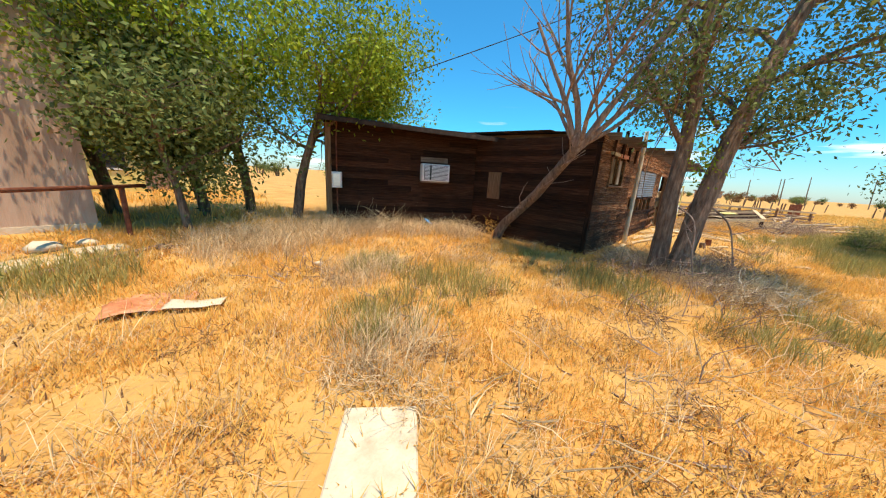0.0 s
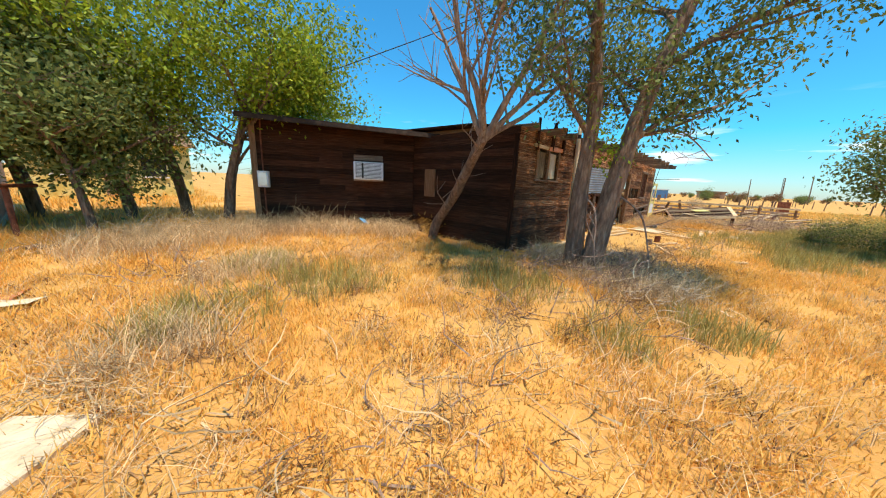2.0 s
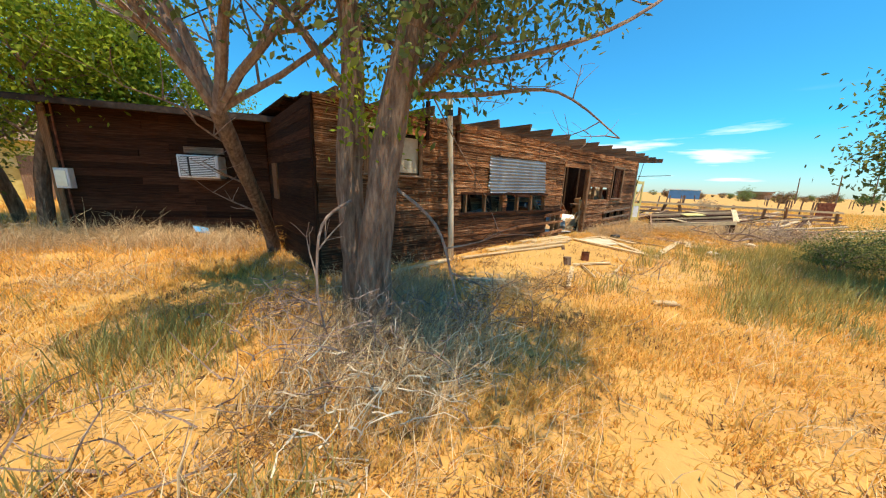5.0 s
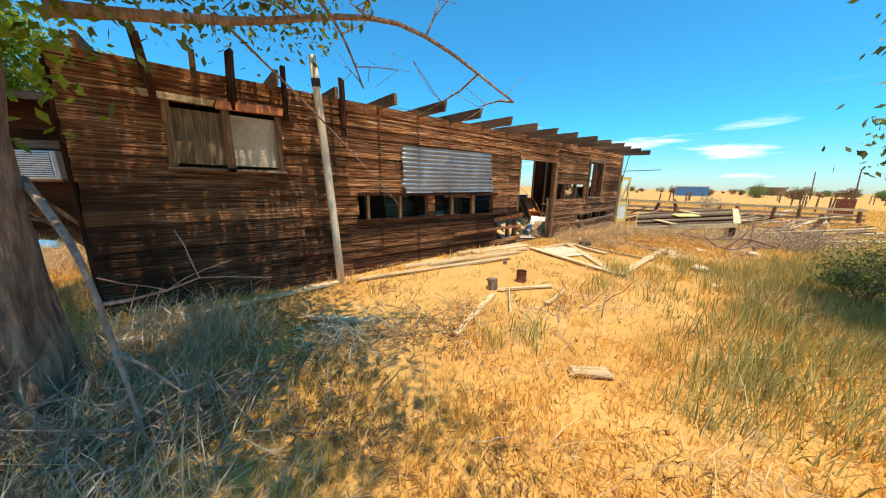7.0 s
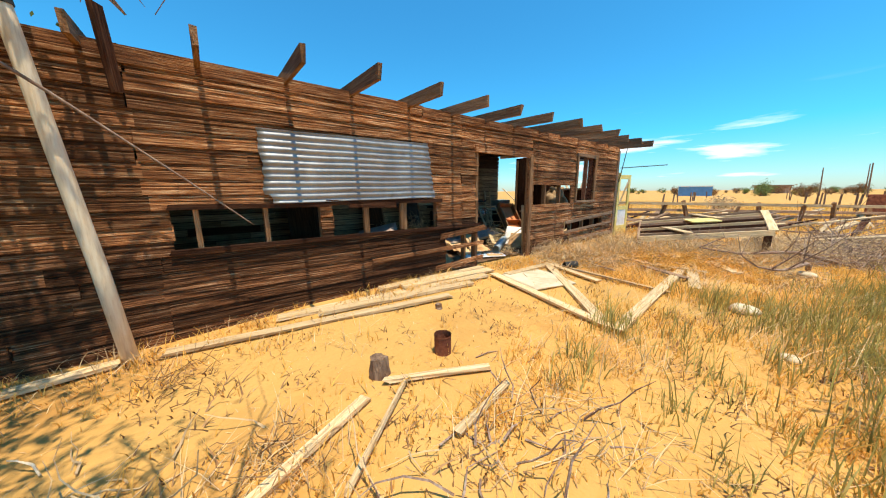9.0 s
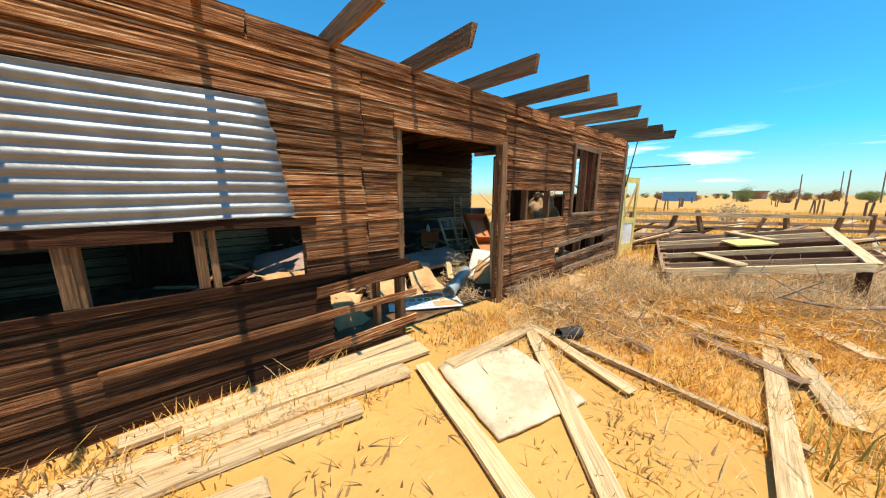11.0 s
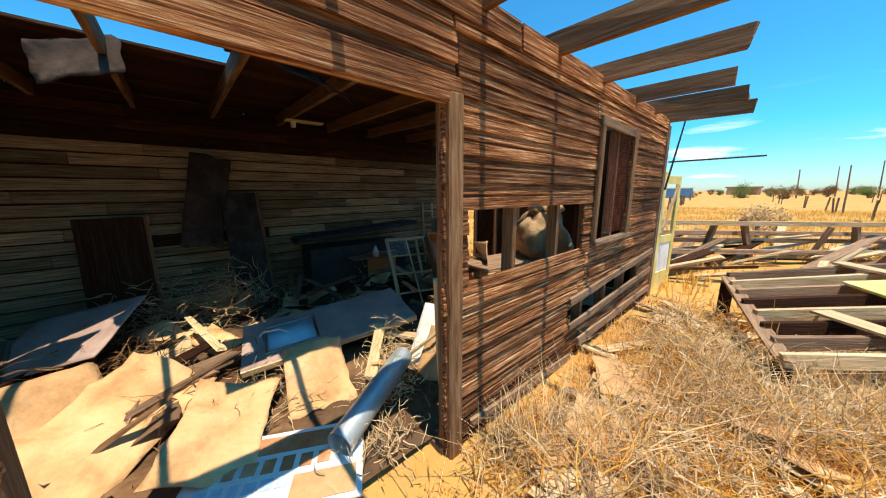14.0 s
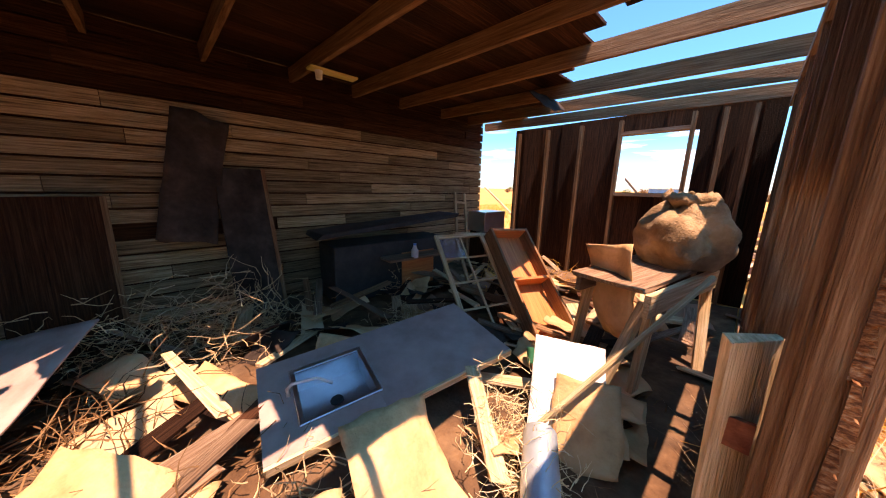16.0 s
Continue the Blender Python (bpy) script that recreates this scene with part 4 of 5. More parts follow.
# far window: casing, wire screen, pale scrap of blind
win = empty("window_3", (6.76, 0, 1.16), "bare window opening with torn wire screen and casing", "window", kind="structure")
for a, b, wd in (((-0.04, -0.04, -0.05), (-0.04, -0.04, 1.1), 0.08), ((0.90, -0.04, -0.05), (0.90, -0.04, 1.1), 0.10)):
    part("casing", beam(a, b, wd, 0.024, rough=0.004, rng=rng, roll=90), TIMBER_X, win)
part("casing", beam((-0.1, -0.04, 1.08), (0.98, -0.04, 1.07), 0.024, 0.08, rough=0.004, rng=rng), TIMBER, win)
part("window_sill", block((1.05, 0.08, 0.05), (0.43, -0.04, -0.06), bevel=0.006), TIMBER, win)
bm = bmesh.new()
for k in range(24):
    block((0.0025, 0.0025, 1.04), (0.30 + k * 0.0235, 0.0, 0.52), bm=bm)
for k in range(44):
    block((0.56, 0.0025, 0.0025), (0.57, 0.0, 0.01 + k * 0.0235), bm=bm)
part("wire_screen", bm, RUST, win)

# leaning peeled pole
pole = empty("leaning_pole", (-1.25, -0.24, -0.16), "tall peeled pale wooden pole leaning beside the shed", "pole")
bm = tube([(0, 0, -0.05), (-0.06, -0.02, 0.9), (-0.13, -0.04, 1.8), (-0.20, -0.05, 2.7), (-0.235, -0.06, 3.14)], [0.058, 0.055, 0.052, 0.05, 0.046], 14, None, 0.02, rng)
smooth(part("shaft", bm, POLEW, pole))
part("metal_band", tube([(-0.205, -0.052, 2.78), (-0.213, -0.054, 2.88)], [0.056, 0.055], 14), BLACK, pole, "dark metal band")

# hanging dead branch and wire over the wall
br = tagged(smooth(link("hanging_branch", limb(bm := bmesh.new(), [(-2.5, -0.9, 2.9), (-1.6, -0.5, 2.3), (-0.9, -0.35, 1.7), (-0.2, -0.25, 1.05)], 0.016, 0.006, rng, 6) and bm, DEADBARK)),
            "thin bare branch hanging across the wall", "branch")


# ---- loose boards on the ground ----
def loose_board(x0, y0, x1, y1, w=0.14, h=0.03, mat=PALE, lift=0.0, z1=None, label="bleached loose board lying on the ground", roll=0.0):
    za, zb = ground_z(x0, y0) + h / 2 + 0.008 + lift, (ground_z(x1, y1) if z1 is None else z1) + h / 2 + 0.008 + lift
    e = empty("loose_board", (x0, y0, za), label, "board", "loose boards")
    part("plank", beam((0, 0, 0), (x1 - x0, y1 - y0, zb - za), w, h, rough=0.007, rng=rng, roll=roll), mat, e)
    return e


BOARDS = [(-1.05, -0.34, 1.85, -1.02, 0.12), (-0.1, -0.22, 2.9, -0.62, 0.16), (1.5, -0.3, 3.25, -0.42, 0.2), (-3.6, -0.5, -1.35, -0.28, 0.11), (0.3, -0.42, 2.4, -0.8, 0.15), (1.2, -0.18, 3.2, -0.2, 0.14)]
BOARDS2 = [(3.05, -0.66, 2.52, -2.7, 0.12), (4.42, -0.8, 2.62, -2.6, 0.13), (6.5, -2.5, 2.5, -2.8, 0.12), (4.5, -0.9, 4.25, -2.75, 0.06), (3.2, -0.8, 4.5, -0.8, 0.14), (4.46, -0.85, 4.05, -1.9, 0.11),
           (7.15, -2.4, 6.15, -3.2, 0.16), (6.5, -2.5, 4.7, -2.95, 0.14)]
BOARDS3 = [(-0.95, -2.62, 0.18, -2.1, 0.06), (-1.95, -1.3, -1.45, -1.85, 0.10), (0.38, -2.05, 1.08, -2.42, 0.05), (0.99, -2.65, 0.45, -2.75, 0.05), (-0.62, -3.62, -0.36, -3.86, 0.10), (-0.2, -2.7, 0.5, -2.1, 0.03)]
for b in BOARDS + BOARDS2 + BOARDS3:
    loose_board(*b[:4], b[4], 0.03 if b[4] > 0.05 else 0.025, PALE, 0.015)
for x0, y0, x1, y1, w in ((8.7, -0.45, 6.3, -2.2, 0.17), (5.5, -0.35, 6.6, -0.6, 0.13), (5.1, -0.18, 5.9, -0.9, 0.12), (7.2, -0.5, 8.2, -1.4, 0.14), (7.0, -1.5, 8.1, -2.1, 0.1), (-8.9, 4.5, -11.0, 4.3, 0.09), (-10.9, 4.5, -12.2, 3.6, 0.09)):
    loose_board(x0, y0, x1, y1, w, 0.04, TIMBER, label="grey weathered loose board among dead weeds", roll=rng.uniform(-25, 25))
for k in range(60):   # fallen lumber beyond the shed
    x, y, a = rng.uniform(9.6, 17), rng.uniform(-5.4, 1.2), rng.uniform(-0.9, 0.9)
    ln = rng.uniform(1.0, 3.2)
    loose_board(x, y, x + ln * math.cos(a - 0.6), y + ln * math.sin(a - 0.6), rng.uniform(0.08, 0.2), 0.04, rng.choice((PALE, PALE, TIMBER, DARKWOOD)), 0.02, rng.uniform(0.0, 0.6),
                label="fallen lumber from a collapsed building", roll=rng.uniform(-20, 20))
for k in range(20):   # lumber seen through the end window
    x, y, a = rng.uniform(10.2, 13.5), rng.uniform(0.6, 3.6), rng.uniform(-0.9, 0.9)
    ln = rng.uniform(1.0, 2.6)
    loose_board(x, y, x + ln * math.cos(a + 1.2), y + ln * math.sin(a + 1.2), rng.uniform(0.08, 0.2), 0.04, rng.choice((PALE, PALE, TIMBER)), 0.02, rng.uniform(0.5, 1.75),
                label="fallen lumber from a collapsed building", roll=rng.uniform(-20, 20))
for k in range(42):   # splinters and scraps near the doorway
    x, y, a = rng.uniform(4.9, 8.6), rng.uniform(-3.2, -0.2), rng.uniform(0, math.tau)
    ln = rng.uniform(0.25, 0.9)
    loose_board(x, y, x + ln * math.cos(a), y + ln * math.sin(a), rng.uniform(0.04, 0.12), 0.018, rng.choice((PALE, PALE, TIMBER)), 0.05, label="short broken scrap of wood", roll=rng.uniform(-12, 12))


def warped(name, w, h, mat, m, label, category, seed, amp=0.05, thick=0.006, n=12, torn=0.04, group=""):
    """A warped, torn-edged sheet."""
    v, f = [], []
    for j in range(n + 1):
        for i in range(n + 1):
            x, y = w * (i / n - 0.5), h * (j / n - 0.5)
            q = Vector((x * 2.2, y * 2.2, seed))
            e = (torn * noise.noise(Vector((x * 7, y * 7, seed + 4))) if i in (0, n) or j in (0, n) else 0)
            v.append((x * (1 + e * 2), y * (1 + e * 2), amp * noise.noise(q) + 0.25 * amp * noise.noise(q * 3)))
    for j in range(n):
        for i in range(n):
            a = j * (n + 1) + i
            f.append((a, a + 1, a + n + 2, a + n + 1))
    e = empty(name, (0, 0, 0), label, category, group)
    e.matrix_world = m
    s = smooth(raw("sheet", v, f, mat, e))
    s.modifiers.new("thickness", "SOLIDIFY").thickness = thick
    return e


def on_ground(x, y, dz=0.02, rx=0, ry=0, rz=0):
    return pose(x, y, ground_z(x, y) + dz, rx, ry, rz)


warped("cement_panel", 0.78, 0.85, CONCRETE, on_ground(3.42, -1.25, 0.035, 0, 0, -14), "cracked pale panel lying inside a wooden frame", "panel", 2, 0.02, 0.02, torn=0.02)
warped("cardboard_sheet", 0.42, 0.4, CARD, on_ground(5.62, -0.62, 0.08, 12, -4, 12), "bleached cardboard square among dead weeds", "cardboard", 5, 0.03)
warped("cardboard_sheet", 0.3, 0.25, CARD, on_ground(5.25, -0.45, 0.07, -8, 6, 40), "small bleached cardboard scrap", "cardboard", 6, 0.03)
warped("plywood_scrap", 0.5, 0.45, CARD, on_ground(6.3, -0.55, 0.09, 8, -6, 30), "weathered plywood scrap by the wall", "plywood", 7, 0.02)
for k in range(26):
    x, y = rng.uniform(5.1, 8.2), rng.uniform(-2.2, -0.3)
    warped("board_scrap", rng.uniform(0.15, 0.35), rng.uniform(0.12, 0.3), CARD if k % 2 else PALE, on_ground(x, y, 0.07, rng.uniform(-15, 15), rng.uniform(-15, 15), rng.uniform(0, 180)),
           "flat torn scrap of pale board", "scrap", 20 + k, 0.02, n=6)
warped("red_cloth", 0.8, 0.6, REDCLOTH, on_ground(-11.1, 2.2, 0.05, 0, 0, -8), "faded red patterned cloth spread on dry grass", "cloth", 9, 0.06, 0.004, 20)
warped("pale_cloth", 0.55, 0.28, CONCRETE, on_ground(-10.75, 1.85, 0.06, 0, 0, -22), "pale folded cloth beside red fabric", "cloth", 10, 0.05, 0.004)
for x, y, w, h, r in ((-12.1, 4.2, 1.0, 0.5, 30), (-12.6, 3.5, 1.1, 0.4, 42), (-11.6, 4.6, 0.6, 0.3, 20), (-12.6, 1.2, 0.5, 0.35, 0)):
    warped("broken_slab", w, h, CONCRETE, on_ground(x, y, 0.04, 3, 2, r), "broken pale concrete slab in weeds", "slab", x, 0.02, 0.06, 8)
warped("blue_tub", 0.3, 0.2, BLUEP, pose(-5.15, 4.0, 0.2, 35, 10, 20), "crushed bright blue plastic tub in weeds", "tub", 12, 0.07, 0.004)

slab = empty("concrete_slab", (-10.22, -1.15, ground_z(-10.22, -1.15)), "small pale concrete stepping slab with a broken edge", "slab", turn=51)
bm = block((0.66, 0.5, 0.09), (0, 0, 0.0), bevel=0.012)
part("slab", bm, CONCRETE, slab)

# rusty can, stump, stones
can = empty("rusty_can", (0.95, -1.97, ground_z(0.95, -1.97)), "rusty open tin can standing in sand", "can")
bm = tube([(0, 0, 0), (0, 0, 0.17)], [0.075, 0.075], 18, cap=False)
tube([(0, 0, 0.005), (0, 0, 0.17)], [0.070, 0.070], 18, bm, cap=False)
smooth(part("can_wall", bm, RUST, can))
part("can_bottom", tube([(0, 0, 0.0), (0, 0, 0.01)], [0.074, 0.074], 18), RUST, can)
part("rim", tube([(0, 0, 0.165), (0, 0, 0.175)], [0.079, 0.079], 18, cap=False), RUST, can)
for x, y, s in ((0.36, -1.90, 1.0), (1.5, -1.2, 0.5)):
    st = empty("tree_stump", (x, y, ground_z(x, y) - 0.02), "short splintered brown tree stump", "stump", turn=x * 50)
    bm = tube([(0, 0, 0), (0.01, 0, 0.08 * s), (0.01, 0.01, 0.17 * s)], [0.085 * s, 0.07 * s, 0.066 * s], 9, None, 0.25, rng)
    part("stump", bm, BARK, st)
for x, y, s in ((4.16, -3.5, 0.13), (6.9, -3.9, 0.12), (-12.2, 4.9, 0.2), (-11.8, 5.2, 0.14), (3.0, -3.9, 0.07), (-9.0, 2.6, 0.08)):
    bm = bmesh.new()
    bmesh.ops.create_icosphere(bm, subdivisions=2, radius=s)
    for w in bm.verts:
        w.co *= 1 + 0.3 * noise.noise(w.co * 7 + Vector((x, y, 0)))
        w.co.z *= 0.5
    ob = smooth(link("stone", bm, CONCRETE))
    ob.matrix_world = on_ground(x, y, s * 0.25)
    tagged(ob, "pale rounded stone in dry grass", "stone", "loose stones")

# window cooler, meter box and conduit on the older building
cool = empty("window_cooler", (A.x, A.y, 0.05), "white slatted window air cooler in the dark wall", "air conditioner", turn=ang)
cx, cz, cw, ch = 2.95, 1.55, 0.80, 0.48
part("case", block((cw, 0.34, ch), (cx, -0.17, cz), bevel=0.015), WHITE, cool)
part("front_frame", block((cw * 0.94, 0.02, ch * 0.92), (cx, -0.345, cz), bevel=0.006), WHITE, cool)
for k in range(11):
    part("slat", block((cw * 0.6, 0.02, 0.022), (cx + cw * 0.13, -0.36, cz - ch * 0.38 + k * ch * 0.076), m=None), WHITE, cool)
for k in range(11):
    part("slat", block((cw * 0.18, 0.02, 0.022), (cx - cw * 0.32, -0.36, cz - ch * 0.38 + k * ch * 0.076)), WHITE, cool)
part("grille_back", block((cw * 0.86, 0.008, ch * 0.86), (cx, -0.352, cz)), BLACK, cool)
part("top_board", block((cw, 0.03, 0.14), (cx, -0.05, cz + ch / 2 + 0.12)), TIMBER, cool)
part("support_rail", block((cw, 0.3, 0.04), (cx, -0.15, cz - ch / 2 - 0.02)), TIMBER, cool)
meter = empty("meter_box", (A.x, A.y, 0), "white framed electric meter box on the wall corner", "meter box", turn=ang)
part("box", block((0.26, 0.14, 0.42), (0.26, -0.11, 1.26), bevel=0.01), WHITE, meter)
part("door", block((0.20, 0.012, 0.34), (0.26, -0.187, 1.26), bevel=0.004), STEEL, meter)
part("conduit", tube([(0.26, -0.09, 1.47), (0.26, -0.09, 2.2), (0.30, -0.12, 3.3)], [0.018, 0.018, 0.018], 8), RUST, meter)
part("conduit", tube([(0.26, -0.09, 1.05), (0.26, -0.09, 0.1)], [0.018, 0.018], 8), RUST, meter)

# power line
cable = bpy.data.curves.new("power_cable", "CURVE")
cable.dimensions, cable.bevel_depth, cable.bevel_resolution = "3D", 0.012, 2
sp = cable.splines.new("POLY")
P0, P1 = Vector((-7.1, 5.4, 3.35)), Vector((5.86, -3.93, 10.68))
sp.points.add(24)
for i in range(25):
    t = i / 24
    q = P0.lerp(P1, t)
    sp.points[i].co = (q.x, q.y, q.z - 0.7 * t * (1 - t), 1)
cable.materials.append(BLACK)
tagged(new("power_cable", cable), "dark overhead power cable running to the house", "cable")

# ---- the west: stucco building, pipe rail, yellow house ----
tan = empty("stucco_building", (-11.75, 6.7, 0), "tall tan stucco building with streaked stains", "building", turn=8)
part("wall", block((6.0, 5.0, 4.6), (-3.0, 2.5, 2.05)), STUCCO, tan)
part("plinth", block((6.06, 5.06, 0.35), (-3.0, 2.5, 0.0)), CONCRETE, tan)
part("roof", block((6.3, 5.3, 0.12), (-3.0, 2.5, 4.41)), TARPAPER, tan)
part("roof_edge", block((6.3, 0.06, 0.2), (-3.0, -0.17, 4.38)), TIMBER, tan)
rail = empty("pipe_rail", (-11.3, 5.6, 0), "rusty dark pipe rail on posts", "rail")
smooth(part("pipe", tube([(0.3, 0.3, 0.98), (-1.5, -1.8, 0.98), (-3.4, -4.0, 0.96)], [0.035, 0.035, 0.035], 10), RUST, rail))
for x, y in ((0, 0), (-1.9, -2.25), (-3.2, -3.75)):
    part("post", tube([(x, y, -0.3), (x, y, 1.0)], [0.04, 0.04], 10), RUST, rail)
yh = empty("yellow_house", (-10.5, 17, 0), "small faded yellow house behind the trees", "house", turn=10)
part("wall", block((5.5, 4.0, 2.7), (0, 2, 1.3)), YELLOW, yh)
bm = bmesh.new()
vs = [bm.verts.new(c) for c in ((-3, -0.4, 2.6), (3, -0.4, 2.6), (3, 4.4, 2.6), (-3, 4.4, 2.6), (-3, 2, 3.9), (3, 2, 3.9))]
for q in ((0, 1, 5, 4), (2, 3, 4, 5), (0, 4, 3), (1, 2, 5), (0, 3, 2, 1)):
    bm.faces.new([vs[i] for i in q])
part("roof", bm, TIMBER, yh)
for x in (-1.4, 1.3):
    w = part("window", block((0.9, 0.05, 0.9), (x, -0.02, 1.5)), BLACK, yh)
    part("frame", block((1.05, 0.03, 0.07), (x, -0.05, 1.0)), WHITE, w)
part("door", block((0.85, 0.05, 2.0), (0, -0.03, 1.0)), TIMBER, yh)

# ---- collapsed roof panel and lumber beyond the shed ----
panel = empty("collapsed_roof_panel", (7.2, -1.4, 0.0), "collapsed wooden roof panel with dark open rafters", "roof panel")
pa, pb, pc, pd = Vector((0, 0, 0.26)), Vector((1.45, -1.95, 0.48)), Vector((3.5, -1.6, 0.78)), Vector((1.6, 0.5, 0.52))
for k in range(8):
    t = k / 7
    a, b = pa.lerp(pd, t), pb.lerp(pc, t)
    part("panel_rafter", beam(a, b, 0.05, 0.12, rough=0.005, rng=rng), PALE if k in (0, 3, 6) else (TIMBER if k % 2 else DARKWOOD), panel)
part("edge_board", beam(pb + Vector((0, 0, 0.05)), pc + Vector((0, 0, 0.05)), 0.14, 0.03, rough=0.006, rng=rng), PALE, panel)
part("edge_board", beam(pa, pd, 0.12, 0.03, rough=0.006, rng=rng), TIMBER, panel)
for t, u in ((0.15, 0.25), (0.8, 0.5)):
    a = pa.lerp(pd, t).lerp(pb.lerp(pc, t), u)
    part("deck_board", beam(a - Vector((0.1, 0.35, -0.09)), a + Vector((0.3, 0.25, 0.13)), 0.2, 0.025, rough=0.006, rng=rng), PALE, panel)
for c in (pa, pb, pc, pd):
    part("prop", block((0.12, 0.12, c.z + 0.1), (c.x * 0.97, c.y * 0.97, (c.z - 0.1) / 2 - 0.06)), DARKWOOD, panel)
pm = pa.lerp(pd, 0.6).lerp(pb.lerp(pc, 0.6), 0.5)
yb = empty("yellow_board", (7.2 + pm.x, -1.4 + pm.y, pm.z + 0.09), "faded yellow board lying on the collapsed panel", "board", turn=-48)
part("board", block((0.62, 0.36, 0.03), (0, 0, 0), m=pose(0, 0, 0, 6, -4, 0), bevel=0.004), YELLOW, yb)

door = empty("yellow_door_frame", (9.25, 0.0, ground_z(9.2, -0.2)), "faded yellow door frame leaning on the shed corner", "door frame", turn=-8)
part("stile", block((0.10, 0.035, 1.9), (0.05, 0, 0.95)), YELLOW, door)
part("stile", block((0.10, 0.035, 1.85), (0.60, 0, 0.92)), YELLOW, door)
for z, h in ((0.16, 0.3), (0.85, 0.12), (1.78, 0.12)):
    part("rail", block((0.46, 0.03, h), (0.325, 0, z)), YELLOW, door)
part("panel", block((0.46, 0.01, 0.5), (0.325, 0.0, 0.55)), WHITE, door)
part("brace", beam((0.1, -0.02, 0.95), (0.55, -0.02, 1.7), 0.02, 0.06), PALE, door)
rod = empty("iron_rod", (9.15, -0.05, 2.02), "thin black iron rod jutting from the corner", "rod")
part("rod", tube([(0, 0, 0), (0.75, -0.95, 0.06)], [0.012, 0.012], 6), BLACK, rod)
part("rod", tube([(0, 0.0, -0.4), (0.06, -0.12, 0.55)], [0.014, 0.010], 6), BLACK, rod)

fence = empty("fallen_fence", (0, 0, 0), "fallen pole fence with long bleached rails and short posts", "fence")
for z, dx in ((0.75, 0.0), (0.5, 0.3), (0.3, 0.6), (0.15, -0.4)):
    part("rail", beam((10.4 + dx, 1.6, z + 0.2), (19.5 + dx, -6.0, z - 0.05), 0.12, 0.10, rough=0.01, rng=rng), PALE if z > 0.6 else TIMBER, fence)
for k in range(10):
    t = k / 9
    x, y = 10.5 + 9 * t, 1.5 - 7.4 * t
    part("post", beam((x, y, -0.15), (x + rng.uniform(-0.3, 0.4), y + rng.uniform(-0.3, 0.3), rng.uniform(0.75, 1.05) - 0.2 * t), 0.1, 0.09, rough=0.008, rng=rng), TIMBER_X, fence)
rs = empty("rusted_sheet", (25.0, -5.6, 0), "upright rusty brown metal sheet in the field", "metal sheet", turn=-60)
part("sheet", block((0.8, 0.03, 1.1), (0, 0, 0.55), bevel=0.01), RUST, rs)
part("stake", block((0.08, 0.08, 1.3), (0.2, 0.06, 0.6)), TIMBER_X, rs)

# fallen dead branches
for k, (x, y, a, ln) in enumerate(((8.4, -4.2, 2.4, 2.2), (9.6, -3.9, -0.2, 2.4), (10.6, -5.4, -0.5, 2.6), (11.5, -4.6, 0.9, 2.0), (7.3, -3.9, 2.9, 1.4))):
    e = empty("fallen_branch", (x, y, ground_z(x, y) + 0.06), "bare fallen branch with broken twigs", "branch", "fallen branches")
    bm = bmesh.new()
    d = Vector((math.cos(a), math.sin(a), 0.1))
    f = limb(bm, [Vector((0, 0, 0)), d * ln * 0.4 + Vector((0.1, -0.1, 0.1)), d * ln * 0.75, d * ln + Vector((-0.1, 0.15, 0.05))], 0.04, 0.012, rng, 7)
    part("stem", bm, DEADBARK, e)
    for k2 in range(6, len(f), 3):
        bm = bmesh.new()
        grow(bm, f[k2], Vector((rng.uniform(-1, 1), rng.uniform(-1, 1), rng.uniform(0, 0.7))), 0.014, rng.uniform(0.4, 0.9), 1, rng, [], min_r=0.004)
        part("twig", bm, DEADBARK, e)

# ---- the far field ----
def utility_pole(x, y, h, arm):
    e = empty("utility_pole", (x, y, 0), "distant wooden utility pole", "utility pole", "utility poles")
    part("shaft", tube([(0, 0, -0.5), (0.02 * h, 0.05 * h, h)], [0.13, 0.08], 8), BARK, e)
    if arm:
        part("crossarm", beam((-0.2, -0.9, h - 0.6), (0.2, 0.9, h - 0.5), 0.12, 0.14), BARK, e)
        part("transformer", tube([(0.1, 0.4, h - 1.6), (0.1, 0.4, h - 0.9)], [0.22, 0.22], 10), STEEL, e)


utility_pole(56, -16, 8.2, True)
for x, y, h in ((95, -3.5, 5.5), (85, -8.5, 5.5), (105, -14, 7), (120, -10, 7), (130, -28, 8)):
    utility_pole(x, y, h, False)
for k in range(36):
    x = rng.uniform(28, 70)
    y = -14 + (x - 28) * 0.12 + (k % 3) * 9 + rng.uniform(-0.3, 0.3)
    e = empty("fence_post", (x, y, 0), "distant weathered fence post", "fence post", "field fence posts")
    part("post", block((0.09, 0.09, 1.15), (0, 0, 0.5), m=pose(0, 0, 0, rng.uniform(-6, 6), rng.uniform(-6, 6))), BARK, e)


def far_bush(x, y, s, mat, seed):
    e = empty("far_tree", (x, y, 0), "distant hazy tree on the plain", "tree", "distant trees")
    r = random.Random(seed)
    bm = bmesh.new()
    tips = []
    for k in range(4):
        grow(bm, Vector((r.uniform(-0.2, 0.2) * s, r.uniform(-0.2, 0.2) * s, -0.1)), Vector((r.uniform(-0.6, 0.6), r.uniform(-0.6, 0.6), 1)), 0.06 * s, s * 0.75, 1, r, tips, min_r=0.02)
    part("trunk", bm, BARK, e)
    leaves("crown", tips, 1600, (0.17 * s, 0.17 * s, 0.13 * s), 0.09 * s, mat, e, seed)


